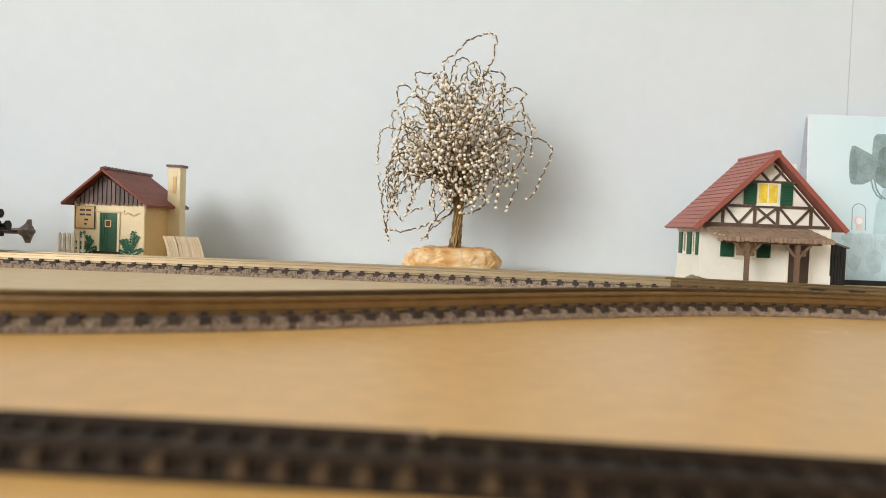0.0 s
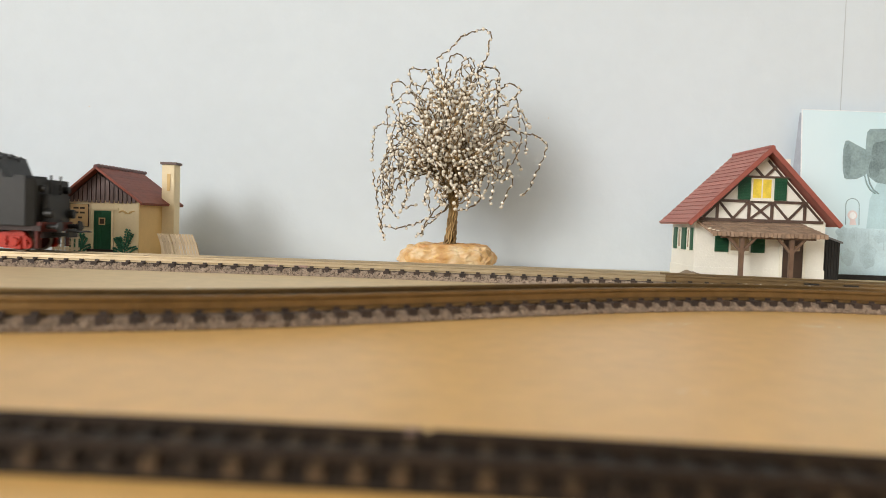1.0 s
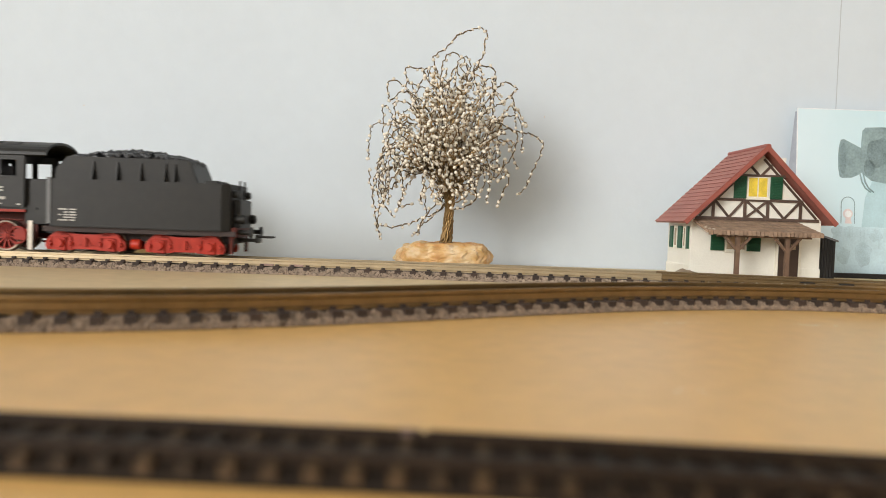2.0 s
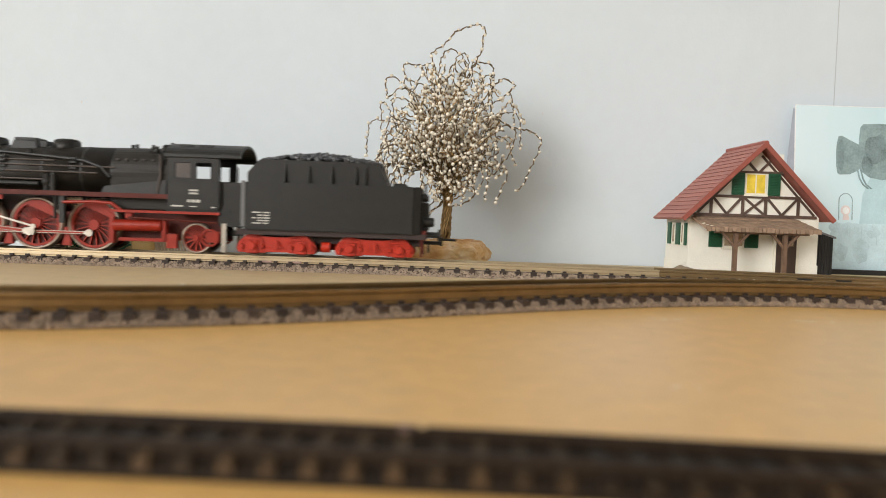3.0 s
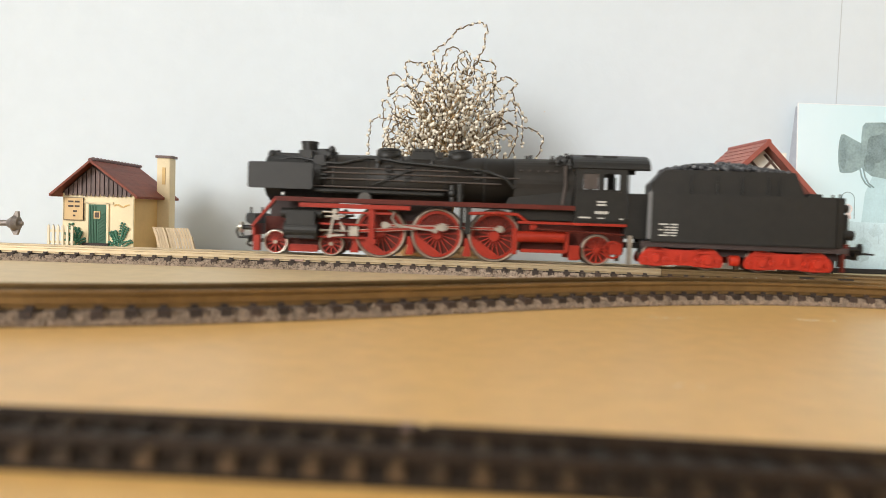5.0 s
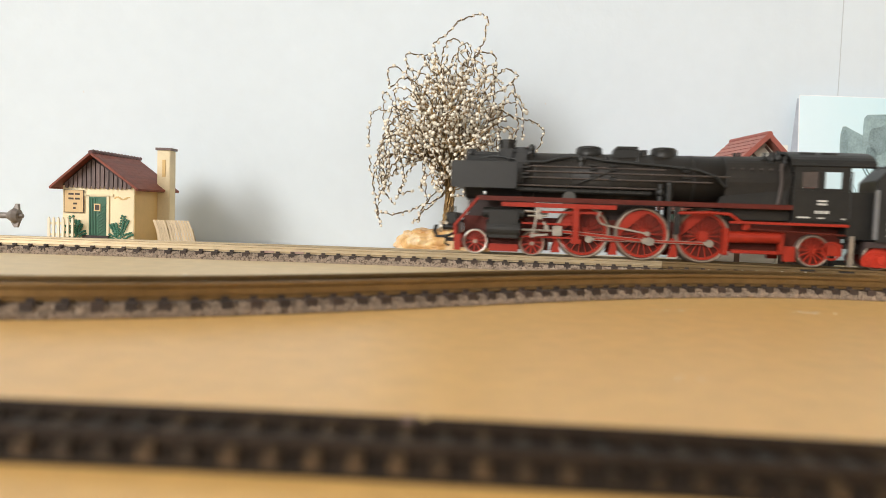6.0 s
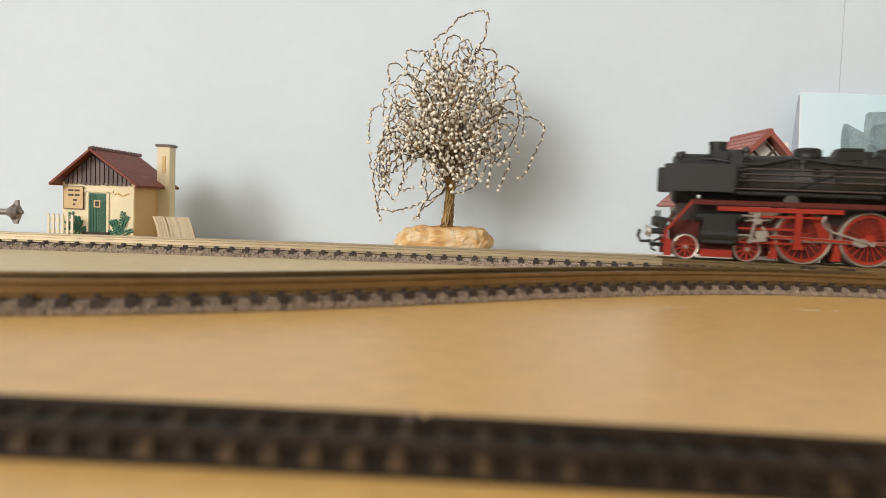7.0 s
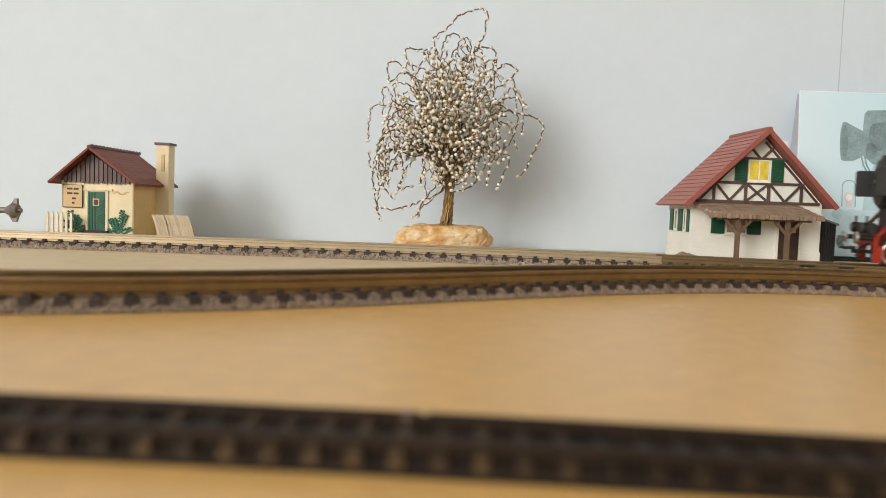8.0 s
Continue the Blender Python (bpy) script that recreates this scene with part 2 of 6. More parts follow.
def add_prism(bm, pts, y0, y1):
    """An (x, z) outline in mm, carried from y0 to y1."""
    a = [bm.verts.new((x * MM, y0 * MM, z * MM)) for x, z in pts]
    b = [bm.verts.new((x * MM, y1 * MM, z * MM)) for x, z in pts]
    n = len(pts)
    faces = [bm.faces.new(a), bm.faces.new(b[::-1])]
    for i in range(n):
        faces.append(bm.faces.new((a[i], b[i], b[(i + 1) % n], a[(i + 1) % n])))
    bmesh.ops.recalc_face_normals(bm, faces=faces)


def add_hull(bm, corners):
    """A closed box from eight corners in mm, bottom four and top four in the same order."""
    v = [bm.verts.new(Vector(c) * MM) for c in corners]
    faces = [bm.faces.new([v[i] for i in f]) for f in
             ((3, 2, 1, 0), (4, 5, 6, 7), (0, 1, 5, 4), (1, 2, 6, 5), (2, 3, 7, 6), (3, 0, 4, 7))]
    bmesh.ops.recalc_face_normals(bm, faces=faces)


def add_bar(bm, p0, p1, w, d):
    """A bar with a w x d section in mm from p0 to p1 (d along y where it can)."""
    a, b = Vector(p0), Vector(p1)
    t = (b - a).normalized()
    y = Vector((0, 1, 0))
    u = t.cross(y)
    u = u.normalized() if u.length > 1e-4 else Vector((1, 0, 0))
    v = t.cross(u).normalized()
    c = [(-1, -1), (1, -1), (1, 1), (-1, 1)]
    add_hull(bm, [p + u * (i * w / 2) + v * (j * d / 2) for p in (a, b) for i, j in c])


def add_lathe(bm, axis_pts, profile, seg=32):
    """Turn a (radius, y) profile in mm about the y axis through axis_pts = (x, z)."""
    cx, cz = axis_pts
    rows = []
    for i in range(seg):
        a = 2 * math.pi * i / seg
        rows.append([bm.verts.new(((cx + r * math.cos(a)) * MM, y * MM, (cz + r * math.sin(a)) * MM)) for r, y in profile])
    m = len(profile)
    faces = []
    for i in range(seg):
        r0, r1 = rows[i], rows[(i + 1) % seg]
        for j in range(m):
            faces.append(bm.faces.new((r0[j], r1[j], r1[(j + 1) % m], r0[(j + 1) % m])))
    bmesh.ops.recalc_face_normals(bm, faces=faces)


def soften(bm, w=0.25, seg=2):
    bmesh.ops.bevel(bm, geom=[e for e in bm.edges if e.is_manifold and e.calc_face_angle(0) > 0.5], offset=w * MM, segments=seg,
                    affect="EDGES", clamp_overlap=True)


def box_part(name, x0, x1, y0, y1, z0, z1, material, parent, label="", bevel=0.0):
    bm = bmesh.new()
    add_box(bm, x0, x1, y0, y1, z0, z1)
    if bevel:
        soften(bm, bevel)
    return part(name, bm, material, parent, label)


def cyl_part(name, p0, p1, r, material, parent, label="", r1=None, seg=20):
    bm = bmesh.new()
    add_cyl(bm, p0, p1, r, r1, seg)
    return part(name, bm, material, parent, label)


def bar_part(name, p0, p1, w, d, material, parent, label=""):
    bm = bmesh.new()
    add_bar(bm, p0, p1, w, d)
    return part(name, bm, material, parent, label)


def tube(bm, pts, r, seg=6):
    """A round wire through points in mm."""
    rings = []
    p = [Vector(q) for q in pts]
    for i, c in enumerate(p):
        t = (p[min(i + 1, len(p) - 1)] - p[max(i - 1, 0)]).normalized()
        u = t.cross(Vector((0.3, 1, 0.2))).normalized()
        v = t.cross(u)
        rings.append([bm.verts.new((c + (u * math.cos(2 * math.pi * k / seg) + v * math.sin(2 * math.pi * k / seg)) * r) * MM)
                      for k in range(seg)])
    for a, b in zip(rings, rings[1:]):
        for k in range(seg):
            bm.faces.new((a[k], a[(k + 1) % seg], b[(k + 1) % seg], b[k]))
    bm.faces.new(rings[0][::-1])
    bm.faces.new(rings[-1])


# ---- setting ----
WALL_Y = 497.0


def build_board():
    bm = bmesh.new()
    add_box(bm, -900, 900, -300, WALL_Y - 1.5, -9, 0)
    floor = tagged(mesh_ob("floor", bm, M_BOARD), "tan hardboard sheet that carries the model railway", "board", kind="structure")
    # pale scuffs left on the sheet
    rnd = random.Random(4)
    for x, y, n, w in ((123, 229, 6, 6), (114, 231, 3, 3), (72, 224, 6, 5), (80, 226, 4, 4), (45, 131, 2, 0.8), (49, 130, 2, 0.8)):
        bm = bmesh.new()
        for i in range(n):
            add_ball(bm, (x + rnd.uniform(-w, w), y + rnd.uniform(-1.5, 1.5), 0.02), rnd.uniform(0.3, 0.9) if y > 150 else rnd.uniform(0.25, 0.5), 1,
                     (rnd.uniform(0.8, 2.2), 0.8, 0.06))
        part("scuff", bm, M_SPECK, floor, "pale paint scuff")


def build_room():
    bm = bmesh.new()
    add_box(bm, -2600, 2200, WALL_Y, WALL_Y + 60, -60, 2100)
    wall = tagged(mesh_ob("wall_north", bm, M_WALL), "white painted wall behind the railway", "wall", kind="structure")
    bm = bmesh.new()
    add_bar(bm, (266.5, WALL_Y - 0.1, 300), (267.0, WALL_Y - 0.1, 1), 0.4, 0.3)
    part("seam", bm, M_SEAM, wall, "fine vertical joint in the wall")
    for x, z in ((-236, 97), (-20, 60), (71, 100)):
        bm = bmesh.new()
        add_ball(bm, (x, WALL_Y, z), 0.35, 1, (1, 0.4, 1))
        part("speck", bm, M_SIGN, wall, "small dark speck")
    # Unseen walls, ceiling and floor, added to enclose and bounce the window light.
    for name, b in (("wall_south", (-2600, 2200, -3960, -3900, -60, 2100)), ("wall_east", (2200, 2260, -3960, WALL_Y + 60, -60, 2100))):
        bm = bmesh.new()
        add_box(bm, *b)
        tagged(mesh_ob(name, bm, M_PLASTER), "unseen plain wall added to close the room", "wall", kind="structure")
    bm = bmesh.new()
    for b in ((-2660, -2600, -3960, WALL_Y + 60, -60, 500), (-2660, -2600, -3960, WALL_Y + 60, 2000, 2100),
              (-2660, -2600, -3960, -3850, 500, 2000), (-2660, -2600, -1780, WALL_Y + 60, 500, 2000)):
        add_box(bm, *b)
    tagged(mesh_ob("wall_west", bm, M_PLASTER), "unseen plastered wall added round the window opening", "wall", kind="structure")
    bm = bmesh.new()
    add_box(bm, -2660, 2260, -3960, WALL_Y + 60, 2100, 2160)
    tagged(mesh_ob("ceiling", bm, M_PLASTER), "unseen pale ceiling added to close the room", "ceiling", kind="structure")
    bm = bmesh.new()
    add_box(bm, -2660, 2260, -3960, WALL_Y + 60, -60, -9.2)
    tagged(mesh_ob("ground", bm, M_FLOOR), "unseen brown floor added beneath the board", "floor", kind="structure")


# ---- tracks ----
RAIL_TOP = 8.0


def main_line(s):
    """Centre line of the loco's track in mm: point and heading at s along it."""
    y0, a, s0, k = 355.59, 0.01299, -79.03, -0.00086
    d = s - s0
    if d <= 0:
        return s * math.cos(a), y0 + s * math.sin(a), a
    u, v = math.sin(k * d) / k, (1 - math.cos(k * d)) / k
    x = s0 * math.cos(a) + u * math.cos(a) - v * math.sin(a)
    y = y0 + s0 * math.sin(a) + u * math.sin(a) + v * math.cos(a)
    return x, y, a + k * d


def bend_line(x0, y0, heading, k, k2, lo, hi):
    """A line whose curvature changes evenly, k + k2 s, sampled from lo to hi."""
    pts = {0: (x0, y0, heading)}
    for sign, end in ((1, hi), (-1, -lo)):
        x, y = x0, y0
        for i in range(int(end)):
            s = sign * (i + 0.5)
            th = heading + k * s + k2 * s * s / 2
            x, y = x + sign * math.cos(th), y + sign * math.sin(th)
            e = sign * (i + 1)
            pts[e] = (x, y, heading + k * e + k2 * e * e / 2)

    def at(s):
        i = max(int(lo), min(int(hi) - 1, math.floor(s)))
        f = s - i
        return tuple(a + (b - a) * f for a, b in zip(pts[i], pts[i + 1]))
    return at


def sweep(bm, line, s0, s1, step, profile):
    """Sweep a (lateral, height) profile in mm along a line."""
    rows = []
    n = max(2, int((s1 - s0) / step) + 1)
    for i in range(n):
        x, y, th = line(s0 + (s1 - s0) * i / (n - 1))
        nx, ny = -math.sin(th), math.cos(th)
        rows.append([bm.verts.new(((x + nx * a) * MM, (y + ny * a) * MM, z * MM)) for a, z in profile])
    m = len(profile)
    for r0, r1 in zip(rows, rows[1:]):
        for j in range(m):
            bm.faces.new((r0[j], r1[j], r1[(j + 1) % m], r0[(j + 1) % m]))
    bm.faces.new(rows[0])
    bm.faces.new(rows[-1][::-1])
    bmesh.ops.recalc_face_normals(bm, faces=bm.faces[:])


def rail_profile(c, zb, h, w):
    return [(c - w, zb), (c + w, zb), (c + w, zb + 0.12 * h), (c + 0.25 * w, zb + 0.25 * h), (c + 0.25 * w, zb + 0.65 * h),
            (c + 0.5 * w, zb + 0.75 * h), (c + 0.5 * w, zb + 0.96 * h), (c + 0.4 * w, zb + h), (c - 0.4 * w, zb + h),
            (c - 0.5 * w, zb + 0.96 * h), (c - 0.5 * w, zb + 0.75 * h),
            (c - 0.25 * w, zb + 0.65 * h), (c - 0.25 * w, zb + 0.25 * h), (c - w, zb + 0.12 * h)]


def grain_field(line, s0, s1, count, bands, seed, size, material):
    """Many small angular stones on a ballast bed; bands: (lateral from, to, height at from, height at to)."""
    rnd = random.Random(seed)
    verts, faces = [], []
    for i in range(count):
        a0, a1, z0, z1 = rnd.choice(bands)
        f = rnd.random()
        x, y, th = line(rnd.uniform(s0, s1))
        a, z = a0 + (a1 - a0) * f, z0 + (z1 - z0) * f
        cx, cy = x - math.sin(th) * a, y + math.cos(th) * a
        r = size * rnd.uniform(0.6, 1.25)
        rot = Euler((rnd.uniform(0, 6), rnd.uniform(0, 6), rnd.uniform(0, 6))).to_matrix()
        b = len(verts)
        for v in ((1, 0, 0), (-1, 0, 0), (0, 1, 0), (0, -1, 0), (0, 0, 1), (0, 0, -1)):
            q = rot @ (Vector(v) * r * rnd.uniform(0.7, 1.2))
            verts.append(((cx + q.x) * MM, (cy + q.y) * MM, max(0.02, z + q.z) * MM))
        faces += [(b + p, b + q, b + w) for p, q, w in
                  ((0, 2, 4), (2, 1, 4), (1, 3, 4), (3, 0, 4), (2, 0, 5), (1, 2, 5), (3, 1, 5), (0, 3, 5))]
    me = bpy.data.meshes.new("ballast_gravel")
    me.from_pydata(verts, [], faces)
    me.materials.append(material)
    return new("ballast_gravel", me)


def build_track(label, line, s0, s1, pitch, gauge, top, bed, bed_top, sleeper, rail_h, rail_mat, bed_mat, sleeper_mat, first=0.5,
                grains=0, seed=1, grain_mat=None):
    root = empty("track")
    tagged(root, label, "track")
    hb = bed / 2
    bm = bmesh.new()
    sweep(bm, line, s0, s1, 1.5, [(-hb, 0.02), (-hb + 0.6, bed_top * 0.55), (-hb + 2.0, bed_top), (hb - 2.0, bed_top),
                                  (hb - 0.6, bed_top * 0.55), (hb, 0.02)])
    part("ballast_bed", bm, bed_mat, root)
    if grains:
        g = grain_field(line, s0, s1, grains, ((-hb - 0.2, -hb + 0.6, 0.3, bed_top * 0.55), (-hb + 0.6, -hb + 2.0, bed_top * 0.5, bed_top),
                                               (-hb + 1.6, -gauge / 2 - 1.5, bed_top, bed_top + 0.3)), seed, 0.58, grain_mat or M_GRAIN)
        g.parent = root
        g["kind"] = "stuff"
    w = 0.42 * min(rail_h, 2.5)
    for side in (-1, 1):
        bm = bmesh.new()
        sweep(bm, line, s0, s1, 3.0, rail_profile(side * (gauge / 2 + w / 2), top - rail_h, rail_h, w))
        part("rail", bm, rail_mat, root)
    bm = bmesh.new()
    z1 = top - rail_h + 0.05
    u = pitch / 6.7
    add_box(bm, -1.35 * u, 1.35 * u, -sleeper / 2, sleeper / 2, z1 - 2.2 * u, z1)
    for side in (-1, 1):
        c = side * (gauge / 2 + w / 2)
        for d in (-1.25 * w, 1.25 * w):
            add_box(bm, -0.8 * u, 0.8 * u, c + d - 0.5 * w, c + d + 0.6 * w, z1, z1 + 0.75 * u)
    me = bpy.data.meshes.new("sleeper")
    bm.to_mesh(me)
    bm.free()
    me.materials.append(sleeper_mat)
    for i in range(int((s1 - s0) / pitch)):
        x, y, th = line(s0 + (i + first) * pitch)
        ob = new("sleeper", me)
        ob.parent = root
        ob.matrix_basis = pose(x * MM, y * MM, 0, 0, 0, math.degrees(th))
    return root


def build_tracks():
    far = build_track("model track with bright nickel rails on a grey stone ballast bed", main_line, -330, 105.5, 7.13, 16.5, RAIL_TOP,
                30, 3.8, 27.4, 3.2, M_RAIL, M_BALLAST, M_SLEEPER, 0.05, 9500, 2)
    curve = build_track("curved end of the model track, its rails coloured for a darker reflection", main_line, 105.7, 330, 7.13, 16.5, RAIL_TOP,
                30, 3.8, 27.4, 3.2, M_RAIL_MID, M_BALLAST, M_SLEEPER, 0.5, 4500, 7)
    mid = bend_line(-99.7, 183.1, 0.243, 0.005012, -43.8e-6, -60, 320)
    bend = build_track("curved model track on stone ballast bed, brown board reflection painted into its rails", mid, -60, 300, 7.08, 16.5, RAIL_TOP,
                29.5, 2.5, 28.2, 4.4, M_RAIL_BROWN, M_BALLAST, M_SLEEPER, 0.84, 8500, 3, M_GRAIN_BROWN)
    build_back_sheet(mid)
    near = bend_line(0.0, 84.3, -0.067, -0.0006, 0.0, -130, 130)
    front = build_track("dark narrow-gauge model track close before the lens", near, -120, 120, 4.6, 9.0, 3.6,
                15.0, 1.9, 14.2, 1.5, M_RAIL_DARK, M_BED_DARK, M_SLEEPER_GREY, 0.5)
    for s in (168.0, 184.0):
        build_joiner(curve, main_line, s, -9.6, 6.4, M_SHED, "small black point fitting beside the rail", (3.0, 0.6, 0.5))
    M_JOIN = mat("joiner_metal", (0.33, 0.22, 0.18), 0.5, 0.4)
    for s in (-78.0, -64.0):
        build_joiner(far, main_line, s, -9.0, 4.9, M_JOIN, "dull pinkish rail joiner")
    for s, lat in ((37.0, 8.8), (232.0, 8.8), (246.0, 8.8), (252.0, 8.8), (262.0, 8.8), (271.0, 8.8)):
        build_joiner(bend, mid, s, lat, 7.6, M_SPECK, "pale chip on the rail", (0.22, 0.3, 0.55) if s > 40 else (0.35, 0.45, 0.7))
    build_joiner(front, near, -2.8, 5.0, 2.9, M_JOIN, "pale chip on the rail", (0.7, 0.45, 0.75))
    build_joiner(front, near, -0.6, 4.4, 3.5, M_SIGN, "pale chip between the rails", (0.35, 0.35, 0.4))


def build_back_sheet(mid):
    """A paler, slightly thicker board between the two tracks, and the strip of it along the wall."""
    edge = [mid(s) for s in range(-60, 300, 6)]
    x0, y0, th = edge[0]
    bm = bmesh.new()
    rows = []
    for x, y in [(-700.0, y0 + (-700.0 - x0) * math.tan(th) * 0.1)] + [(e[0], e[1]) for e in edge]:
        far = main_line(x)[1]
        if y > far - 17:
            break
        rows.append([bm.verts.new((x * MM, v * MM, z * MM)) for v, z in ((y, -0.05), (far, -0.05), (far, 1.3), (y, 1.3))])
    for a, b in zip(rows, rows[1:]):
        for j in range(4):
            bm.faces.new((a[j], b[j], b[(j + 1) % 4], a[(j + 1) % 4]))
    bm.faces.new(rows[0])
    bm.faces.new(rows[-1][::-1])
    bmesh.ops.recalc_face_normals(bm, faces=bm.faces[:])
    tagged(mesh_ob("ground_sheet", bm, M_SHEET), "pale hardboard sheet between the two tracks", "board", kind="structure")
    bm = bmesh.new()
    add_box(bm, -700, 700, 372, WALL_Y - 1.6, -0.05, 0.02)
    tagged(mesh_ob("ground_strip", bm, M_SHEET), "pale hardboard strip along the wall", "board", kind="structure")


def build_joiner(track, line, s, lat, z, material, label, size=(3.2, 1.2, 0.9)):
    x, y, th = line(s)
    bm = bmesh.new()
    add_box(bm, -size[0], size[0], lat - size[1], lat + size[1], z, z + size[2])
    ob = part("rail_joiner", bm, material, track, label)
    ob.matrix_basis = pose(x * MM, y * MM, 0, 0, 0, math.degrees(th))


# ---- gatekeeper's hut ----
def shrub(parent, cx, cz, w, h, y, seed):
    rnd = random.Random(seed)
    bm = bmesh.new()
    tips = []
    for i in range(6):
        a = math.radians(16 + 148 * i / 5 + rnd.uniform(-7, 7))
        tips.append((cx + math.cos(a) * w * rnd.uniform(0.75, 1.05), cz + math.sin(a) * h * rnd.uniform(0.6, 1)))
    for tx, tz in tips:
        d = Vector((tx - cx, 0, tz - cz)).normalized()
        for k in range(3, 10):
            f = k / 9
            x, z = cx + (tx - cx) * f, cz + (tz - cz) * f + 0.5 * math.sin(f * 3)
            for e in (-1, 1):
                g = rnd.uniform(0.6, 1.0)
                add_ball(bm, (x - e * d.z * g, y - rnd.uniform(0.3, 0.8), z + e * d.x * g + 0.3), rnd.uniform(0.6, 0.85), 1, (1.0, 0.7, 0.9))
        add_bar(bm, (cx, y - 0.2, cz), (tx, y - 0.3, tz), 0.5, 0.5)
    return part("shrub", bm, M_LEAF, parent, "dark green moulded climbing shrub")


def build_hut():
    hut = empty("gatekeeper_hut")
    tagged(hut, "cream plastic gatekeeper hut with brown-red gable roof", "model hut")
    x0, x1, y0, y1, ze = -203.2, -164.4, 405.0, 455.0, 33.5
    xa, za = -186.6, 50.7
    bm = bmesh.new()
    add_prism(bm, [(x0, 0), (x1, 0), (x1, ze), (xa, za - 1.2), (x0, ze)], y0, y1)
    soften(bm, 0.25)
    wall = part("wall", bm, M_CREAM, hut)
    # Thin overlay: the side turned from the window gets its shade as amber.
    box_part("side_wall", x1 - 0.3, x1 + 0.25, y0 + 0.4, y1, 0, ze, M_AMBER, hut, "cream plastered side wall with its shade painted amber")
    box_part("plinth_step", -191.5, -177.5, y0 - 2.2, y0, 0, 7.0, M_BROWN_BLACK, hut, "dark door step")
    # roof: two slabs, gable edge and ridge caps
    xr, zr, yr = -185.4, 50.5, y0 - 7
    for xe, ze2, nm in ((-206.5, 31.9, "roof_slope"), (-160.4, 32.1, "roof_slope")):
        d = Vector((xe - xr, 0, ze2 - zr)).normalized()
        n = Vector((-d.z, 0, d.x)) if d.x > 0 else Vector((d.z, 0, -d.x))
        bm = bmesh.new()
        a, b = Vector((xr, 0, zr)), Vector((xe, 0, ze2))
        f, k = Vector((0, yr, 0)), Vector((0, y1 + 7, 0))
        add_hull(bm, [a + f, b + f, b + k, a + k, a + n * 1.2 + f, b + n * 1.2 + f, b + n * 1.2 + k, a + n * 1.2 + k])
        soften(bm, 0.15)
        slope = part(nm, bm, M_HUTROOF, hut)
        rows = 12
        for r in range(rows):
            p, q = a + d * ((b - a).length * r / rows), a + d * ((b - a).length * (r + 1.05) / rows)
            bm = bmesh.new()
            e0, e1 = Vector((0, yr + 0.5, 0)), Vector((0, y1 + 6.6, 0))
            add_hull(bm, [p + n * 1.2 + e0, q + n * 1.2 + e0, q + n * 1.2 + e1, p + n * 1.2 + e1,
                          p + n * 1.22 + e0, q + n * 1.3 + e0, q + n * 1.3 + e1, p + n * 1.22 + e1])
            part("tile_course", bm, M_HUTROOF, slope)
        cyl_part("gutter", (xe, yr, ze2 + 0.3), (xe, y1 + 7, ze2 + 0.3), 0.6, M_HUTROOF, slope, seg=10)
    for i in range(15):
        y = yr + 0.3 + i * 4.5
        cyl_part("ridge_tile", (xr, y, zr + 1.2), (xr, y + 4.2, zr + 1.9), 1.15, M_RIDGE, hut, seg=10)
    # boarded gable
    # Backing coloured dark for the overhang's shade and the gaps between planks.
    bm = bmesh.new()
    add_prism(bm, [(x0 - 0.2, ze + 0.3), (x1 + 0.2, ze + 0.3), (xa, za - 0.9)], y0 - 0.35, y0)
    part("gable_back", bm, M_BROWN_BLACK, hut, "gable backing painted dark for the shade round the planks")
    n = 15
    rnd = random.Random(13)
    for i in range(n):
        px = x0 + 2.6 + (x1 - x0 - 5.0) * i / (n - 1)
        f = (px - x0) / (xa - x0) if px < xa else (x1 - px) / (x1 - xa)
        rise = (za - 2.4 - ze) / ((xa - x0) if px < xa else (xa - x1))
        top = ze + (za - 2.4 - ze) * f
        low = ze - 0.9 + rnd.uniform(-0.35, 0.3)
        bm = bmesh.new()
        add_prism(bm, [(px - 0.5, low), (px + 0.5, low), (px + 0.92, low + 0.7), (px + 0.92, max(low + 1.2, top + 0.92 * rise)),
                       (px - 0.92, max(low + 1.2, top - 0.92 * rise)), (px - 0.92, low + 0.7)], y0 - 1.1, y0 - 0.3)
        part("plank", bm, M_PLANK, hut)
    # door
    door = box_part("door", -188.6, -179.2, y0 - 0.5, y0 + 0.2, 6.0, 28.0, M_DOOR_GREEN, hut, "green boarded door with small window")
    for i in range(9):
        z = 7.5 + i * 1.7
        bar_part("door_board", (-184.0, y0 - 0.65, z), (-179.7, y0 - 0.65, z + 3.0), 0.7, 0.4, M_DOOR_GREEN, door)
    for i in range(5):
        bar_part("door_board", (-188.0 + i * 0.85, y0 - 0.6, 6.6), (-188.0 + i * 0.85, y0 - 0.6, 27.4), 0.55, 0.3, M_DOOR_GREEN, door)
    box_part("door_window", -185.8, -182.3, y0 - 0.95, y0 - 0.6, 20.3, 24.3, M_SIGN, door, "small square door window")
    box_part("window_pane", -185.2, -182.9, y0 - 1.05, y0 - 0.9, 20.9, 23.7, M_INK, door)
    for a, b, c, d in ((-190.0, -188.7, 6, 28.9), (-179.1, -177.8, 6, 28.9), (-192.5, -175.5, 28.5, 29.8)):
        box_part("door_frame", a, b, y0 - 0.7, y0, c, d, M_CREAM, hut)
    # sign board with bars for its characters
    sign = box_part("sign_board", -201.9, -191.6, y0 - 0.9, y0 - 0.1, 19.3, 31.4, M_SIGN, hut, "tan sign board with dark bars", 0.1)
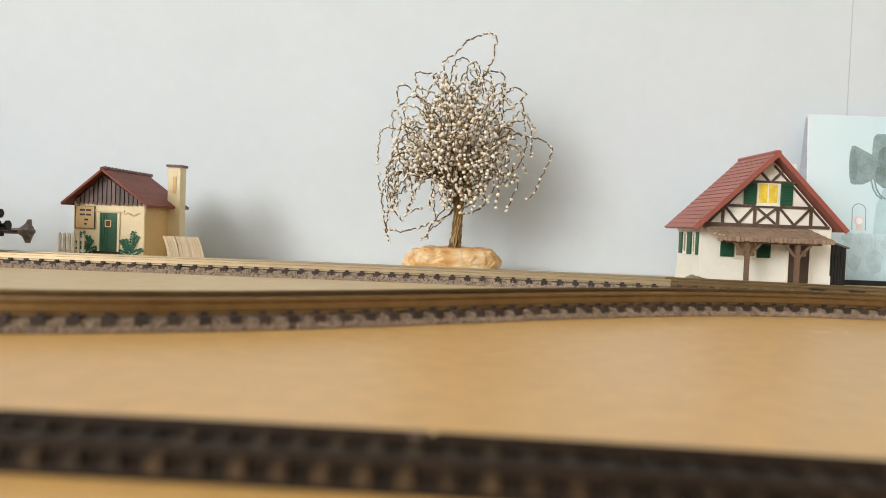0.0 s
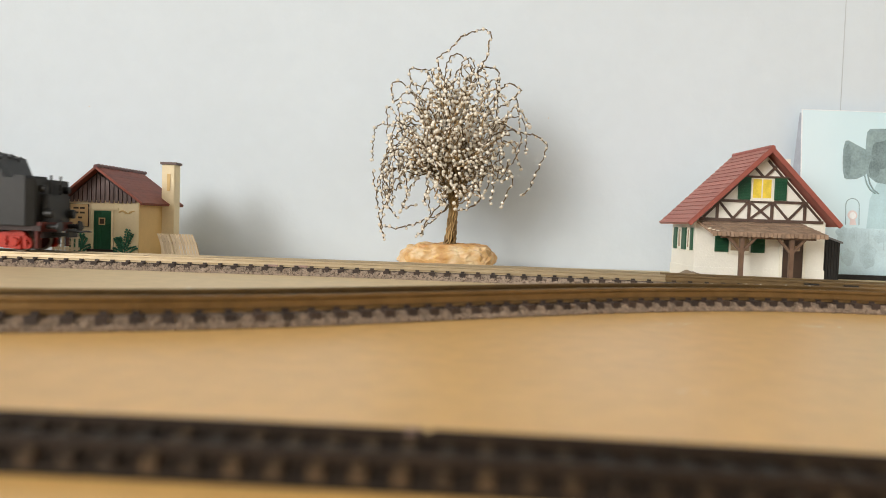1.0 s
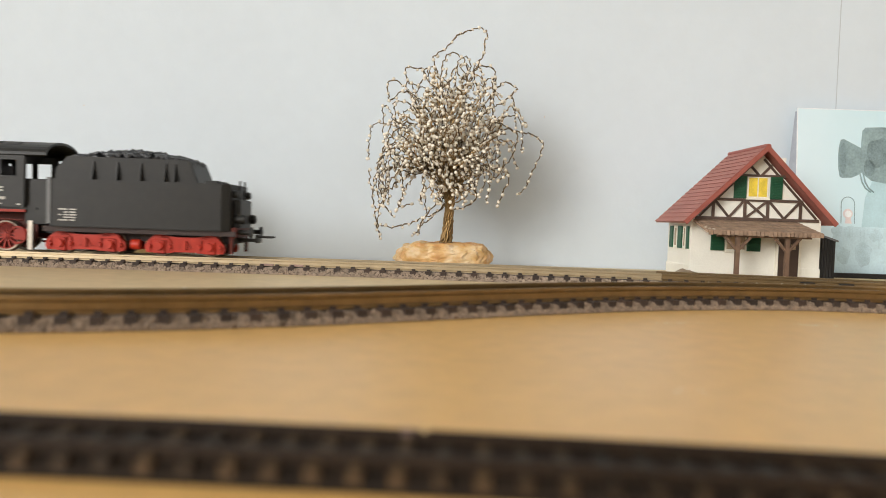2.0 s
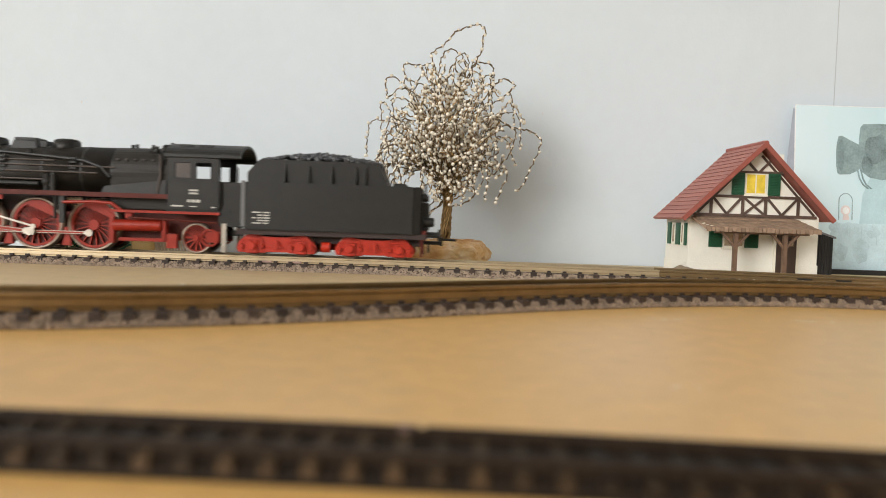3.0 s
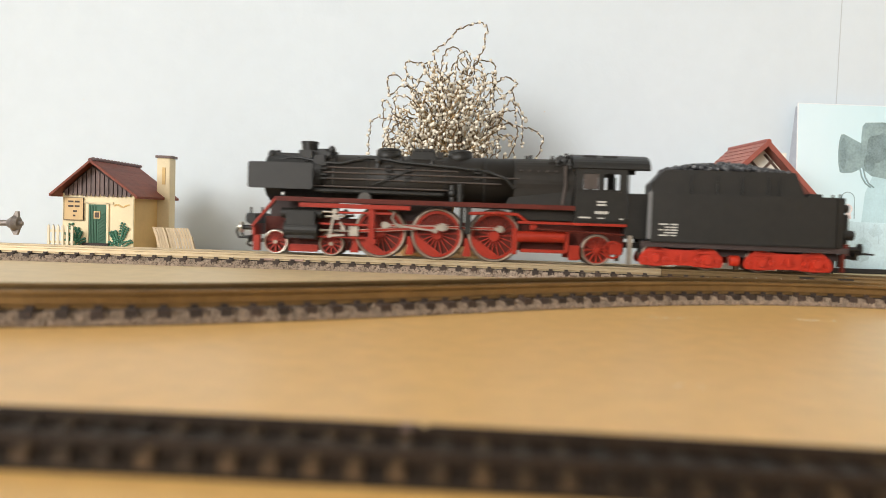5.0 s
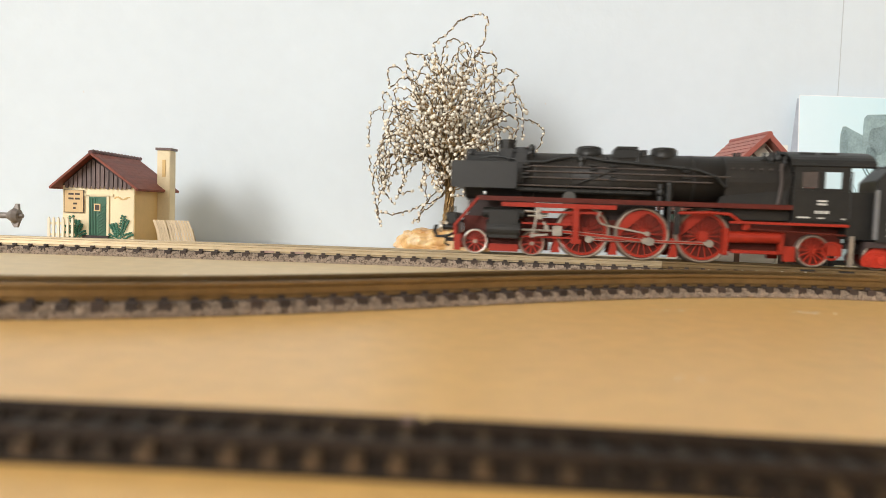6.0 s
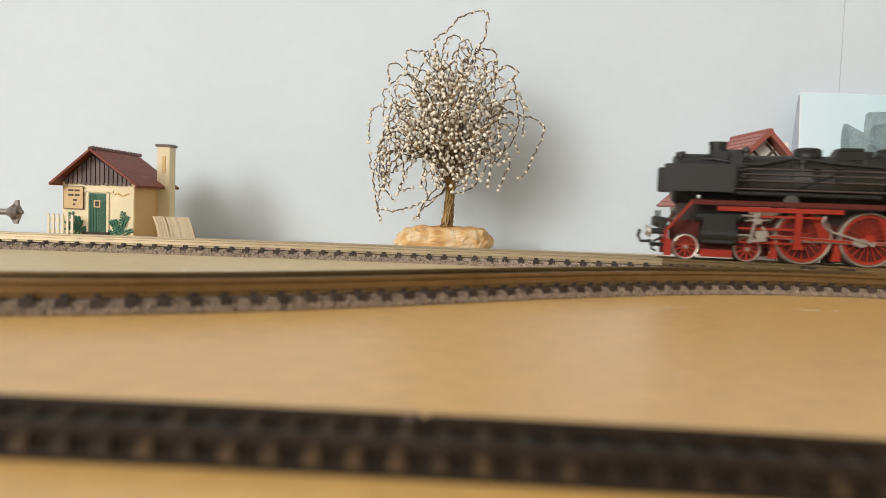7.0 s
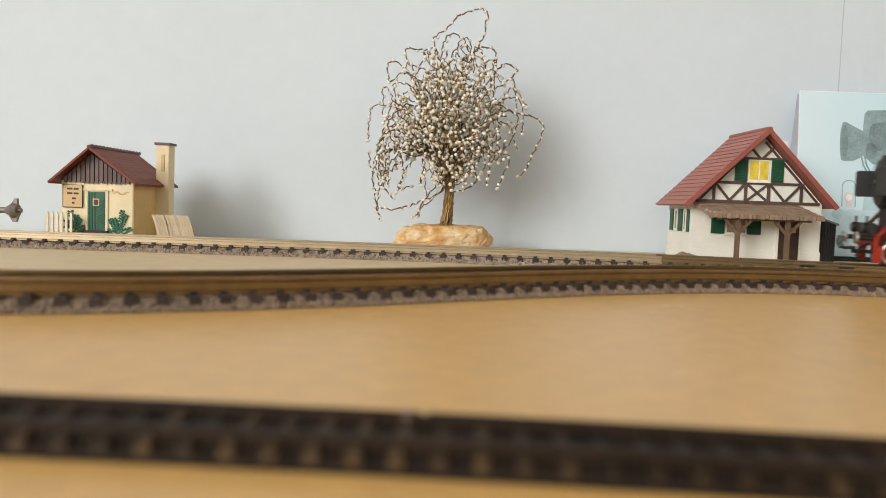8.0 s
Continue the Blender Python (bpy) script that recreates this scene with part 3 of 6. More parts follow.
    for a, b, c, d in ((-202.0, -191.5, 31.25, 31.5), (-202.0, -191.5, 19.1, 19.35), (-202.1, -201.85, 19.1, 31.5), (-191.65, -191.4, 19.1, 31.5)):
        box_part("sign_border", a, b, y0 - 1.05, y0 - 0.2, c, d, M_INK, sign)
    for a, b, z in ((-199.6, -196.8, 29.2), (-199.6, -196.8, 26.7), (-196.1, -193.5, 29.2), (-196.1, -193.5, 26.7), (-197.0, -194.9, 24.0), (-197.0, -195.7, 21.6)):
        box_part("sign_bar", a, b, y0 - 1.05, y0 - 0.8, z - 0.5, z + 0.5, M_INK, sign)
    # moulded trailing plant on plaster
    bm = bmesh.new()
    rnd = random.Random(3)
    for i in range(10):
        add_ball(bm, (-174.8 + i * 0.85, y0 - 0.1, 27.6 + math.sin(i * 0.9) * 0.7), rnd.uniform(0.5, 0.9), 1, (1.2, 0.5, 0.7))
    part("plaster_relief", bm, M_AMBER, hut, "ochre relief on the plaster")
    shrub(hut, -172.3, 4.0, 7.6, 15.0, y0, 5)
    shrub(hut, -196.5, 4.5, 6.5, 13.8, y0, 6)
    # chimney against the side wall
    ch = part("chimney", (lambda b: (add_box(b, -164.6, -157.0, 438, 447.5, 0, 56.6), soften(b, 0.3), b)[2])(bmesh.new()), M_CREAM, hut,
              "tall cream chimney with dark cap")
    box_part("chimney_cap", -165.4, -156.2, 437.2, 448.3, 56.6, 58.0, M_PLANK, ch)
    box_part("chimney_slot", -161.4, -159.6, 437.6, 438.2, 41.0, 51.0, M_AMBER, ch)
    return hut


def build_fence():
    f = empty("picket_fence")
    tagged(f, "small cream picket fence beside the hut", "fence")
    for i in range(6):
        x = -206.9 + i * 2.5
        bm = bmesh.new()
        add_prism(bm, [(x - 0.6, 0), (x + 0.6, 0), (x + 0.6, 15.6), (x, 16.6), (x - 0.6, 15.6)], 397.5, 398.3)
        part("picket", bm, M_FENCE, f)
    for z in (6.5, 12.5):
        box_part("fence_rail", -207.8, -193.4, 398.3, 399.0, z, z + 1.3, M_FENCE, f)


def build_bench():
    b = empty("slatted_bench")
    tagged(b, "tan slatted garden bench beside the hut", "bench")
    for i in range(12):
        x = -146.6 + i * 1.6 + (0.5 if i > 3 else 0.0)
        pts = [(x + 1.4, 392.5, 0.5), (x + 0.9, 393.6, 5.0), (x - 1.2, 396.6, 8.6), (x - 3.0, 399.2, 12.2), (x - 5.6, 401.6, 16.4)]
        bm = bmesh.new()
        for p, q in zip(pts, pts[1:]):
            add_hull(bm, [(p[0] - 0.7, p[1], p[2] - 0.4), (p[0] + 0.7, p[1], p[2] - 0.4), (q[0] + 0.7, q[1] + 0.4, q[2] - 0.4), (q[0] - 0.7, q[1] + 0.4, q[2] - 0.4),
                          (p[0] - 0.7, p[1] - 0.4, p[2] + 0.4), (p[0] + 0.7, p[1] - 0.4, p[2] + 0.4), (q[0] + 0.7, q[1] - 0.4, q[2] + 0.4), (q[0] - 0.7, q[1] - 0.4, q[2] + 0.4)])
        part("slat", bm, M_BENCH, b)
    for y, z, x in ((394.6, 4.2, -146.6), (399.9, 11.4, -150.4)):
        box_part("bench_rail", x, x + 19.4, y, y + 0.8, z, z + 1.2, M_BENCH, b)
    for x in (-146.0, -128.4):
        bar_part("leg", (x, 394.9, 0), (x, 394.9, 5.0), 1.2, 1.1, M_BENCH, b)
        bar_part("leg", (x, 401.0, 0), (x - 3.2, 401.0, 12.0), 1.2, 1.1, M_BENCH, b)


# ---- half-timbered house ----
def casement(parent, x0, x1, y, z0, z1, pane_mat, cols=2):
    w = box_part("window", x0, x1, y - 0.5, y + 0.1, z0, z1, M_FRAME, parent, "white framed casement window")
    n = cols
    step = (x1 - x0 - 0.8) / n
    for i in range(n):
        a = x0 + 0.8 + i * step
        box_part("pane", a, a + step - 0.8, y - 0.62, y - 0.4, z0 + 0.9, z1 - 0.9, pane_mat, w)
    box_part("sill", x0 - 0.8, x1 + 0.8, y - 1.3, y, z0 - 0.9, z0, M_FRAME, w)


def shutter(parent, x0, x1, y, z0, z1):
    s = box_part("shutter", x0, x1, y - 0.9, y, z0, z1, M_SHUTTER, parent, "dark green louvred shutter")
    n = int((z1 - z0 - 1) / 0.9)
    for i in range(n):
        z = z0 + 0.6 + i * 0.9
        bm = bmesh.new()
        add_hull(bm, [(x0 + 0.7, y - 1.2, z), (x1 - 0.7, y - 1.2, z), (x1 - 0.7, y - 0.8, z), (x0 + 0.7, y - 0.8, z),
                      (x0 + 0.7, y - 0.95, z + 0.6), (x1 - 0.7, y - 0.95, z + 0.6), (x1 - 0.7, y - 0.8, z + 0.6), (x0 + 0.7, y - 0.8, z + 0.6)])
        part("louvre", bm, M_SHUTTER, s)


def build_house():
    h = empty("half_timbered_house")
    tagged(h, "white half-timbered model house with red tiled gable roof", "model house")
    x0, x1, y0, y1, ze = 146.3, 220.8, 420.0, 461.0, 35.0
    xa, za = 184.3, 73.5
    bm = bmesh.new()
    add_prism(bm, [(x0, 0), (x1, 0), (x1, ze), (xa, za), (x0, ze)], y0, y1)
    soften(bm, 0.2)
    part("wall", bm, M_HOUSE, h)
    bm = bmesh.new()
    add_box(bm, x0 - 0.5, x1 + 0.5, y0 - 0.5, y1 + 0.5, 0, 8.0)
    soften(bm, 0.3)
    part("plinth", bm, M_HOUSE, h)
    # roof slopes with courses of tiles
    yf, yb = 411.5, 465.0
    for xe, zz in ((139.9, 31.8), (224.9, 32.9)):
        d = Vector((xe - xa, 0, zz - (za + 1.2)))
        ln = d.length
        d.normalize()
        n = Vector((-d.z, 0, d.x))
        if n.z < 0:
            n = -n
        a = Vector((xa, 0, za + 1.2))
        b = a + d * ln
        bm = bmesh.new()
        add_hull(bm, [a + Vector((0, yf, 0)), b + Vector((0, yf, 0)), b + Vector((0, yb, 0)), a + Vector((0, yb, 0)),
                      a + n * 1.2 + Vector((0, yf, 0)), b + n * 1.2 + Vector((0, yf, 0)), b + n * 1.2 + Vector((0, yb, 0)), a + n * 1.2 + Vector((0, yb, 0))])
        slope = part("roof_slope", bm, M_TILE, h)
        rows = 17
        for i in range(rows):
            p, q = a + d * (ln * i / rows), a + d * (ln * (i + 1.06) / rows)
            bm = bmesh.new()
            add_hull(bm, [p + n * 1.2 + Vector((0, yf + 0.2, 0)), q + n * 1.2 + Vector((0, yf + 0.2, 0)), q + n * 1.2 + Vector((0, yb - 0.2, 0)), p + n * 1.2 + Vector((0, yb - 0.2, 0)),
                          p + n * 1.32 + Vector((0, yf + 0.2, 0)), q + n * 1.7 + Vector((0, yf + 0.2, 0)), q + n * 1.7 + Vector((0, yb - 0.2, 0)), p + n * 1.32 + Vector((0, yb - 0.2, 0))])
            part("tile_course", bm, M_TILE, slope)
        bm = bmesh.new()
        f, k = Vector((0, yf - (0.8 if xe < xa else 0.74), 0)), Vector((0, yf + 0.5, 0))
        add_hull(bm, [a - n * 1.1 + f, b - n * 1.1 + f, b - n * 1.1 + k, a - n * 1.1 + k, a + n * 1.6 + f, b + n * 1.6 + f, b + n * 1.6 + k, a + n * 1.6 + k])
        soften(bm, 0.2)
        part("bargeboard", bm, M_TILE_EDGE, h, "red gable board")
    for i in range(11):
        y = yf - 1.0 + i * 5.0
        cyl_part("ridge_tile", (xa, y, za + 2.3), (xa, y + 4.9, za + 2.7), 1.4, M_TILE_EDGE, h, seg=10)
    # timber frame of the gable
    yt = y0 - 0.35

    def beam(p, q, w=1.5):
        back = 0.06 if q[1] > p[1] else 0.03 if q[1] < p[1] else 0.0
        bar_part("timber", (p[0], yt + back, p[1]), (q[0], yt + back, q[1]), w, 0.9, M_TIMBER, h)
    beam((148.0, 35.2), (219.0, 35.2), 1.7)
    beam((157.2, 46.0), (209.5, 46.0), 1.5)
    beam((170.0, 60.0), (199.0, 60.0), 1.3)
    for x in (158.2, 176.3, 189.4, 208.2):
        beam((x, 36.0), (x, 45.3), 1.6)
    for p, q in (((159.2, 45.3), (167.2, 36.0)), ((167.4, 36.0), (175.4, 45.3)), ((177.1, 45.3), (188.6, 36.0)), ((177.1, 36.0), (188.6, 45.3)),
                 ((190.3, 45.3), (198.8, 36.0)), ((199.0, 36.0), (207.4, 45.3)), ((177.6, 66.5), (183.4, 60.4)), ((191.0, 66.5), (185.2, 60.4))):
        beam(p, q, 1.3)
    bar_part("timber", (150.5, yt, 36.2), (182.5, yt, 69.5), 1.2, 0.8, M_TIMBER, h)
    bar_part("timber", (217.5, yt, 36.2), (186.0, yt, 69.5), 1.2, 0.8, M_TIMBER, h)
    # windows and shutters
    casement(h, 177.2, 189.2, y0, 47.2, 59.6, M_YELLOW)
    shutter(h, 169.6, 176.6, y0, 46.9, 59.6)
    shutter(h, 190.4, 197.2, y0, 46.9, 59.6)
    casement(h, 166.0, 178.0, y0, 16.8, 27.5, M_PANE)
    shutter(h, 157.8, 165.4, y0, 16.8, 27.8)
    shutter(h, 178.6, 186.2, y0, 16.8, 27.8)
    door = box_part("door", 196.4, 208.2, y0 - 0.9, y0, 1.6, 25.5, M_DOOR, h, "dark brown front door")
    box_part("door_pane", 203.5, 206.3, y0 - 1.1, y0 - 0.8, 18.5, 21.5, M_PANE, door)
    for a, b, c, d in ((195.0, 196.4, 1.0, 26.8), (208.2, 209.6, 1.0, 26.8), (195.0, 209.6, 25.5, 26.8)):
        box_part("door_frame", a, b, y0 - 1.3, y0, c, d, M_FRAME, h)
    box_part("door_step", 193.5, 211.0, y0 - 4.0, y0 - 0.5, 0, 1.6, M_MOUND, h)
    # side windows with three shutters
    for ya, yb2, kind in ((422.5, 426.0, 1), (427.0, 432.5, 0), (434.0, 441.0, 1), (442.0, 449.0, 0), (450.5, 456.0, 1)):
        if kind:
            box_part("shutter", x0 - 0.8, x0, ya, yb2, 17.0, 30.0, M_SHUTTER, h, "dark green shutter")
        else:
            win = box_part("window", x0 - 0.5, x0 + 0.1, ya, yb2, 16.4, 30.4, M_FRAME, h, "white framed side window")
            box_part("pane", x0 - 0.65, x0 - 0.4, ya + 2.0, yb2 - 2.0, 18.5, 28.8, M_PANE, win)
    # porch
    bm = bmesh.new()
    add_hull(bm, [(148.4, 399.5, 26.9), (211.5, 399.5, 26.9), (206.0, y0, 32.8), (147.2, y0, 32.8),
                  (148.4, 399.5, 28.0), (211.5, 399.5, 28.0), (206.0, y0, 34.2), (147.2, y0, 34.2)])
    porch = part("porch_roof", bm, M_PORCH, h, "brown shingled porch roof")
    rnd = random.Random(8)
    for i in range(27):
        x = 149.0 + i * 2.33
        box_part("shingle", x, x + 2.05, 398.9, 400.1, 25.9 + rnd.uniform(-0.2, 0.2), 28.2, M_PORCH, porch)
    for r in range(4):
        f0, f1 = r / 4, (r + 1) / 4
        for i in range(26):
            xa0 = 148.6 + i * 2.42
            bm = bmesh.new()
            k0, k1 = 1 - 0.075 * f0, 1 - 0.075 * f1
            p = lambda x, k: 148.4 + (x - 148.4) * k
            yy0, yy1 = 399.5 + 20.5 * f0, 399.5 + 20.5 * f1
            zz0, zz1 = 28.0 + 6.2 * f0, 28.0 + 6.2 * f1
            add_hull(bm, [(p(xa0, k0), yy0, zz0), (p(xa0 + 2.2, k0), yy0, zz0), (p(xa0 + 2.2, k1), yy1, zz1), (p(xa0, k1), yy1, zz1),
                          (p(xa0, k0), yy0, zz0 + 0.45), (p(xa0 + 2.2, k0), yy0, zz0 + 0.45), (p(xa0 + 2.2, k1), yy1, zz1 + 0.12), (p(xa0, k1), yy1, zz1 + 0.12)])
            part("shingle", bm, M_PORCH, porch)
    box_part("porch_beam", 154.5, 206.5, 401.6, 403.2, 24.9, 26.7, M_POST, h)
    for x in (166.0, 193.4):
        post = box_part("post", x - 1.1, x + 1.1, 401.3, 403.5, 0, 25.0, M_POST, h, "brown porch post with braces")
        bar_part("brace", (x, 402.4, 17.2), (x - 7.2, 402.4, 25.2), 1.4, 1.4, M_POST, post)
        bar_part("brace", (x, 402.4, 17.2), (x + 7.2, 402.4, 25.2), 1.4, 1.4, M_POST, post)
    # Chipped porch corner; its white glint is painted in as pale lumps.
    bm = bmesh.new()
    for x, y, z, r in ((148.6, 404, 29.8, 0.9), (150.4, 402.5, 29.3, 0.7), (152.0, 400.6, 28.9, 0.8), (149.8, 406, 30.4, 0.5)):
        add_ball(bm, (x, y, z), r, 1, (1.3, 1, 0.4))
    part("chip_and_glint", bm, M_SPECK, porch, "pale chipped corner of the porch roof with a painted glint")
    box_part("chimney", 207.0, 212.6, 449, 453, 40, 73.5, M_HOUSE, h, "small white chimney")
    # lean-to at the side
    shed = part("shed", (lambda b: (add_hull(b, [(221.4, 424, 0), (231.5, 424, 0), (231.5, 450, 0), (221.4, 450, 0),
                                                 (221.4, 424, 27.5), (231.5, 424, 24.0), (231.5, 450, 24.0), (221.4, 450, 27.5)]), b)[1])(bmesh.new()),
                M_SHED, h, "dark boarded lean-to")
    for i in range(6):
        x = 221.9 + i * 1.65
        box_part("board", x, x + 1.35, 423.4, 424.0, 0, 26.9 - i * 0.55, M_SHED, shed)
    bm = bmesh.new()
    add_hull(bm, [(220.8, 422.6, 27.4), (232.8, 422.6, 23.6), (232.8, 451, 23.6), (220.8, 451, 27.4),
                  (220.8, 422.6, 28.4), (232.8, 422.6, 24.6), (232.8, 451, 24.6), (220.8, 451, 28.4)])
    part("shed_roof", bm, M_GREY, h, "dark grey lean-to roof")
    return h


def build_mounds():
    for x, y, w, hgt, sd in ((152, 402, 8, 4.4, 1), (166, 388, 7, 4.8, 2), (142, 415, 9, 5.4, 3)):
        bm = bmesh.new()
        for v in add_ball(bm, (0, 0, 0), 1.0, 4):
            n = noise.noise(v.co * 3000 + Vector((sd * 7, 0, 0)))
            v.co *= 1 + 0.25 * n
            v.co.x *= w
            v.co.y *= 5
            v.co.z = max(0, v.co.z * hgt)
        ob = mesh_ob("gravel_mound", bm, M_MOUND, smooth=True)
        ob.location = (x * MM, y * MM, 0)
        tagged(ob, "low grey-brown mound of gravel beside the house", "gravel mound", "mounds")


# ---- bead tree on a stone ----
def build_stone():
    bm = bmesh.new()
    for v in add_ball(bm, (0, 0, 0), 1.0, 5):
        c = v.co * 1000
        q = Vector((c.x * 2.5, c.y * 1.7, c.z * 1.2))
        r = Vector([math.copysign(abs(k) ** 0.82, k) * w for k, w in zip(c, (0.92, 0.85, 0.70))])
        n = noise.noise(q * 0.9 + Vector((3, 1, 5))) * 0.16 + noise.noise(q * 2.1) * 0.08 + noise.noise(q * 4.4) * 0.05 + noise.noise(q * 9.0) * 0.025
        r *= 1 + n
        top = 15.0 + 1.6 * noise.noise(q * 1.8 + Vector((1, 7, 2))) + 0.7 * noise.noise(q * 5.0) - 3.5 * max(0.0, -c.x - 0.35)
        v.co = Vector((r.x * 30.0, r.y * 20.0, min(top, max(0.0, (r.z + 0.52) * 14.8)))) * MM
    ob = mesh_ob("stone_base", bm, M_STONE)
    ob.location = (4.9 * MM, 440 * MM, 0)
    tagged(ob, "rough honey-coloured calcite stone that carries the bead tree", "stone")


def build_tree():
    rnd = random.Random(21)
    tree = empty("bead_tree")
    tagged(tree, "wire tree with cream pearl beads on twisted branches", "ornamental tree")
    tx, ty = 6.8, 440.0
    # trunk of twisted wires
    bm = bmesh.new()
    for k in range(17):
        a0 = 2 * math.pi * k / 17
        pts = []
        for i in range(26):
            f = i / 25
            r = 2.0 + 1.7 * (1 - f) ** 5 + 0.3 * f ** 3 + rnd.uniform(-0.6, 0.6)
            a = a0 + f * 1.5 + rnd.uniform(-0.35, 0.35)
            pts.append((tx + 1.6 * math.sin(f * 2.2) + r * math.cos(a), ty + r * math.sin(a), 14.0 + 36.0 * f))
        tube(bm, pts, 0.62, 6)
    add_cyl(bm, (tx, ty, 14), (tx + 1.2, ty, 51), 2.0, 2.0, 10)
    part("trunk", bm, M_TRUNK, tree, "twisted brass wire trunk", True)
    bead_me = bpy.data.meshes.new("bead")
    b = bmesh.new()
    bmesh.ops.create_icosphere(b, subdivisions=2, radius=1.0)
    b.to_mesh(bead_me)
    b.free()
    bead_me.materials.append(M_BEAD)
    bead_me.polygons.foreach_set("use_smooth", [True] * len(bead_me.polygons))
    beads = []

    def wire(pts, bead_every=4.6, size=1.1, start=0.25, r=0.27, metal=M_WIRE):
        """A kinked wire through the points, with beads threaded on it."""
        fine = []
        n = len(pts)
        for i in range(n - 1):
            p0, p1, p2, p3 = (Vector(pts[max(0, min(n - 1, j))]) for j in (i - 1, i, i + 1, i + 2))
            steps = max(2, int((p2 - p1).length / 1.5))
            for k in range(steps):
                t = k / steps
                fine.append(0.5 * ((2 * p1) + (p2 - p0) * t + (2 * p0 - 5 * p1 + 4 * p2 - p3) * t * t + (3 * p1 - p0 - 3 * p2 + p3) * t ** 3))
        fine.append(Vector(pts[-1]))
        out = [fine[0]]
        for q in fine[1:-1]:
            out.append(q + Vector((rnd.uniform(-0.8, 0.8), rnd.uniform(-0.8, 0.8), rnd.uniform(-0.8, 0.8))))
        out.append(fine[-1])
        bm2 = bmesh.new()
        tube(bm2, out, r, 5)
        # a second, thinner strand twisted round the first
        tw = []
        for i, q in enumerate(out):
            a = i * 1.9
            tw.append(q + Vector((math.cos(a), math.sin(a), math.sin(a * 0.7))) * 0.42)
        tube(bm2, tw, r * 0.75, 4)
        br = part("branch", bm2, metal, tree, "", True)
        run, nxt, total = 0.0, 0.0, sum((c - d).length for c, d in zip(out, out[1:]))
        nxt = total * start + rnd.uniform(0, bead_every)
        for c, d in zip(out, out[1:]):
            run += (c - d).length
            if run >= nxt:
                off = Vector((rnd.uniform(-1, 1), rnd.uniform(-1, 1), rnd.uniform(-1, 1))) * 0.7
                beads.append((br, d + off, size * rnd.uniform(0.85, 1.15)))
                nxt = run + bead_every * rnd.uniform(0.6, 1.4)
        beads.append((br, out[-1], size * 0.9))

    # branches that spray from the trunk's head, fill the crown and droop at their ends
    top = Vector((8.0, ty, 47.0))
    heart = Vector((7.0, ty, 83.0))
    for i in range(128):
        az = 2.399963 * i + rnd.uniform(-0.3, 0.3)
        up = 1 - 1.7 * ((i + 0.5) / 128)
        weep = i % 3 == 0
        reach = rnd.uniform(0.80, 1.0) if weep else rnd.uniform(0.25, 0.92) ** 0.75
        flat = math.sqrt(max(0.0, 1 - up * up))
        wide = 41.0 if up < 0.4 else 37.0
        out = Vector((math.cos(az) * flat * wide, math.sin(az) * flat * 28.0, up * 42.0)) * reach
        base = top + Vector((rnd.uniform(-1.7, 1.7), rnd.uniform(-1.7, 1.7), rnd.uniform(-10, 8)))
        end = heart + out
        side = Vector((-math.sin(az), math.cos(az), 0)) * rnd.uniform(-9, 9)
        mid1 = base.lerp(end, 0.33) + side * 0.7 + Vector((rnd.uniform(-6, 6), rnd.uniform(-4, 4), rnd.uniform(-3, 9)))
        mid2 = base.lerp(end, 0.72) + side + Vector((rnd.uniform(-6, 6), rnd.uniform(-4, 4), rnd.uniform(-3, 8)))
        turn = Vector((rnd.uniform(-9, 9) + out.x * 0.08, rnd.uniform(-5, 5), rnd.uniform(-6, 3)))
        drop = rnd.uniform(9, 20) if weep else rnd.uniform(3, 11)
        tip = turn + Vector((rnd.uniform(-7, 7), rnd.uniform(-4, 4), -drop))
        wire([base, mid1, mid2, end, end + turn, end + tip], 4.4, 1.0 if weep else 1.14, metal=M_WIRE if weep else M_BRASS)
    # short sprigs round the fork
    for i in range(22):
        az = 2.399963 * i
        base = Vector((8.0 + rnd.uniform(-2, 2), ty - 2, rnd.uniform(38, 52)))
        end = base + Vector((math.cos(az) * rnd.uniform(7, 15), -abs(math.sin(az)) * rnd.uniform(4, 13), rnd.uniform(0, 14)))
        wire([base, base.lerp(end, 0.5) + Vector((0, 0, 4)), end, end + Vector((rnd.uniform(-4, 4), rnd.uniform(-2, 2), -rnd.uniform(2, 7)))], 3.8, 1.1, metal=M_BRASS)
    # thin strands that hang from the crown's skirt
    for i in range(15):
        x = rnd.uniform(-36, 0) if i < 12 else rnd.uniform(16, 34)
        z = rnd.uniform(52, 70)
        low = z - rnd.uniform(14, 32) * (1.0 if i < 12 else 0.5)
        yy = ty + rnd.uniform(-14, 14)
        wire([(x * 0.35 + 5, ty, 58), (x * 0.8 + 2, yy, z + 6), (x, yy, z), (x + rnd.uniform(-4, 3), yy, (z + low) / 2),
              (x + rnd.uniform(-3, 5), yy, low)], 4.6, 1.02, 0.2)
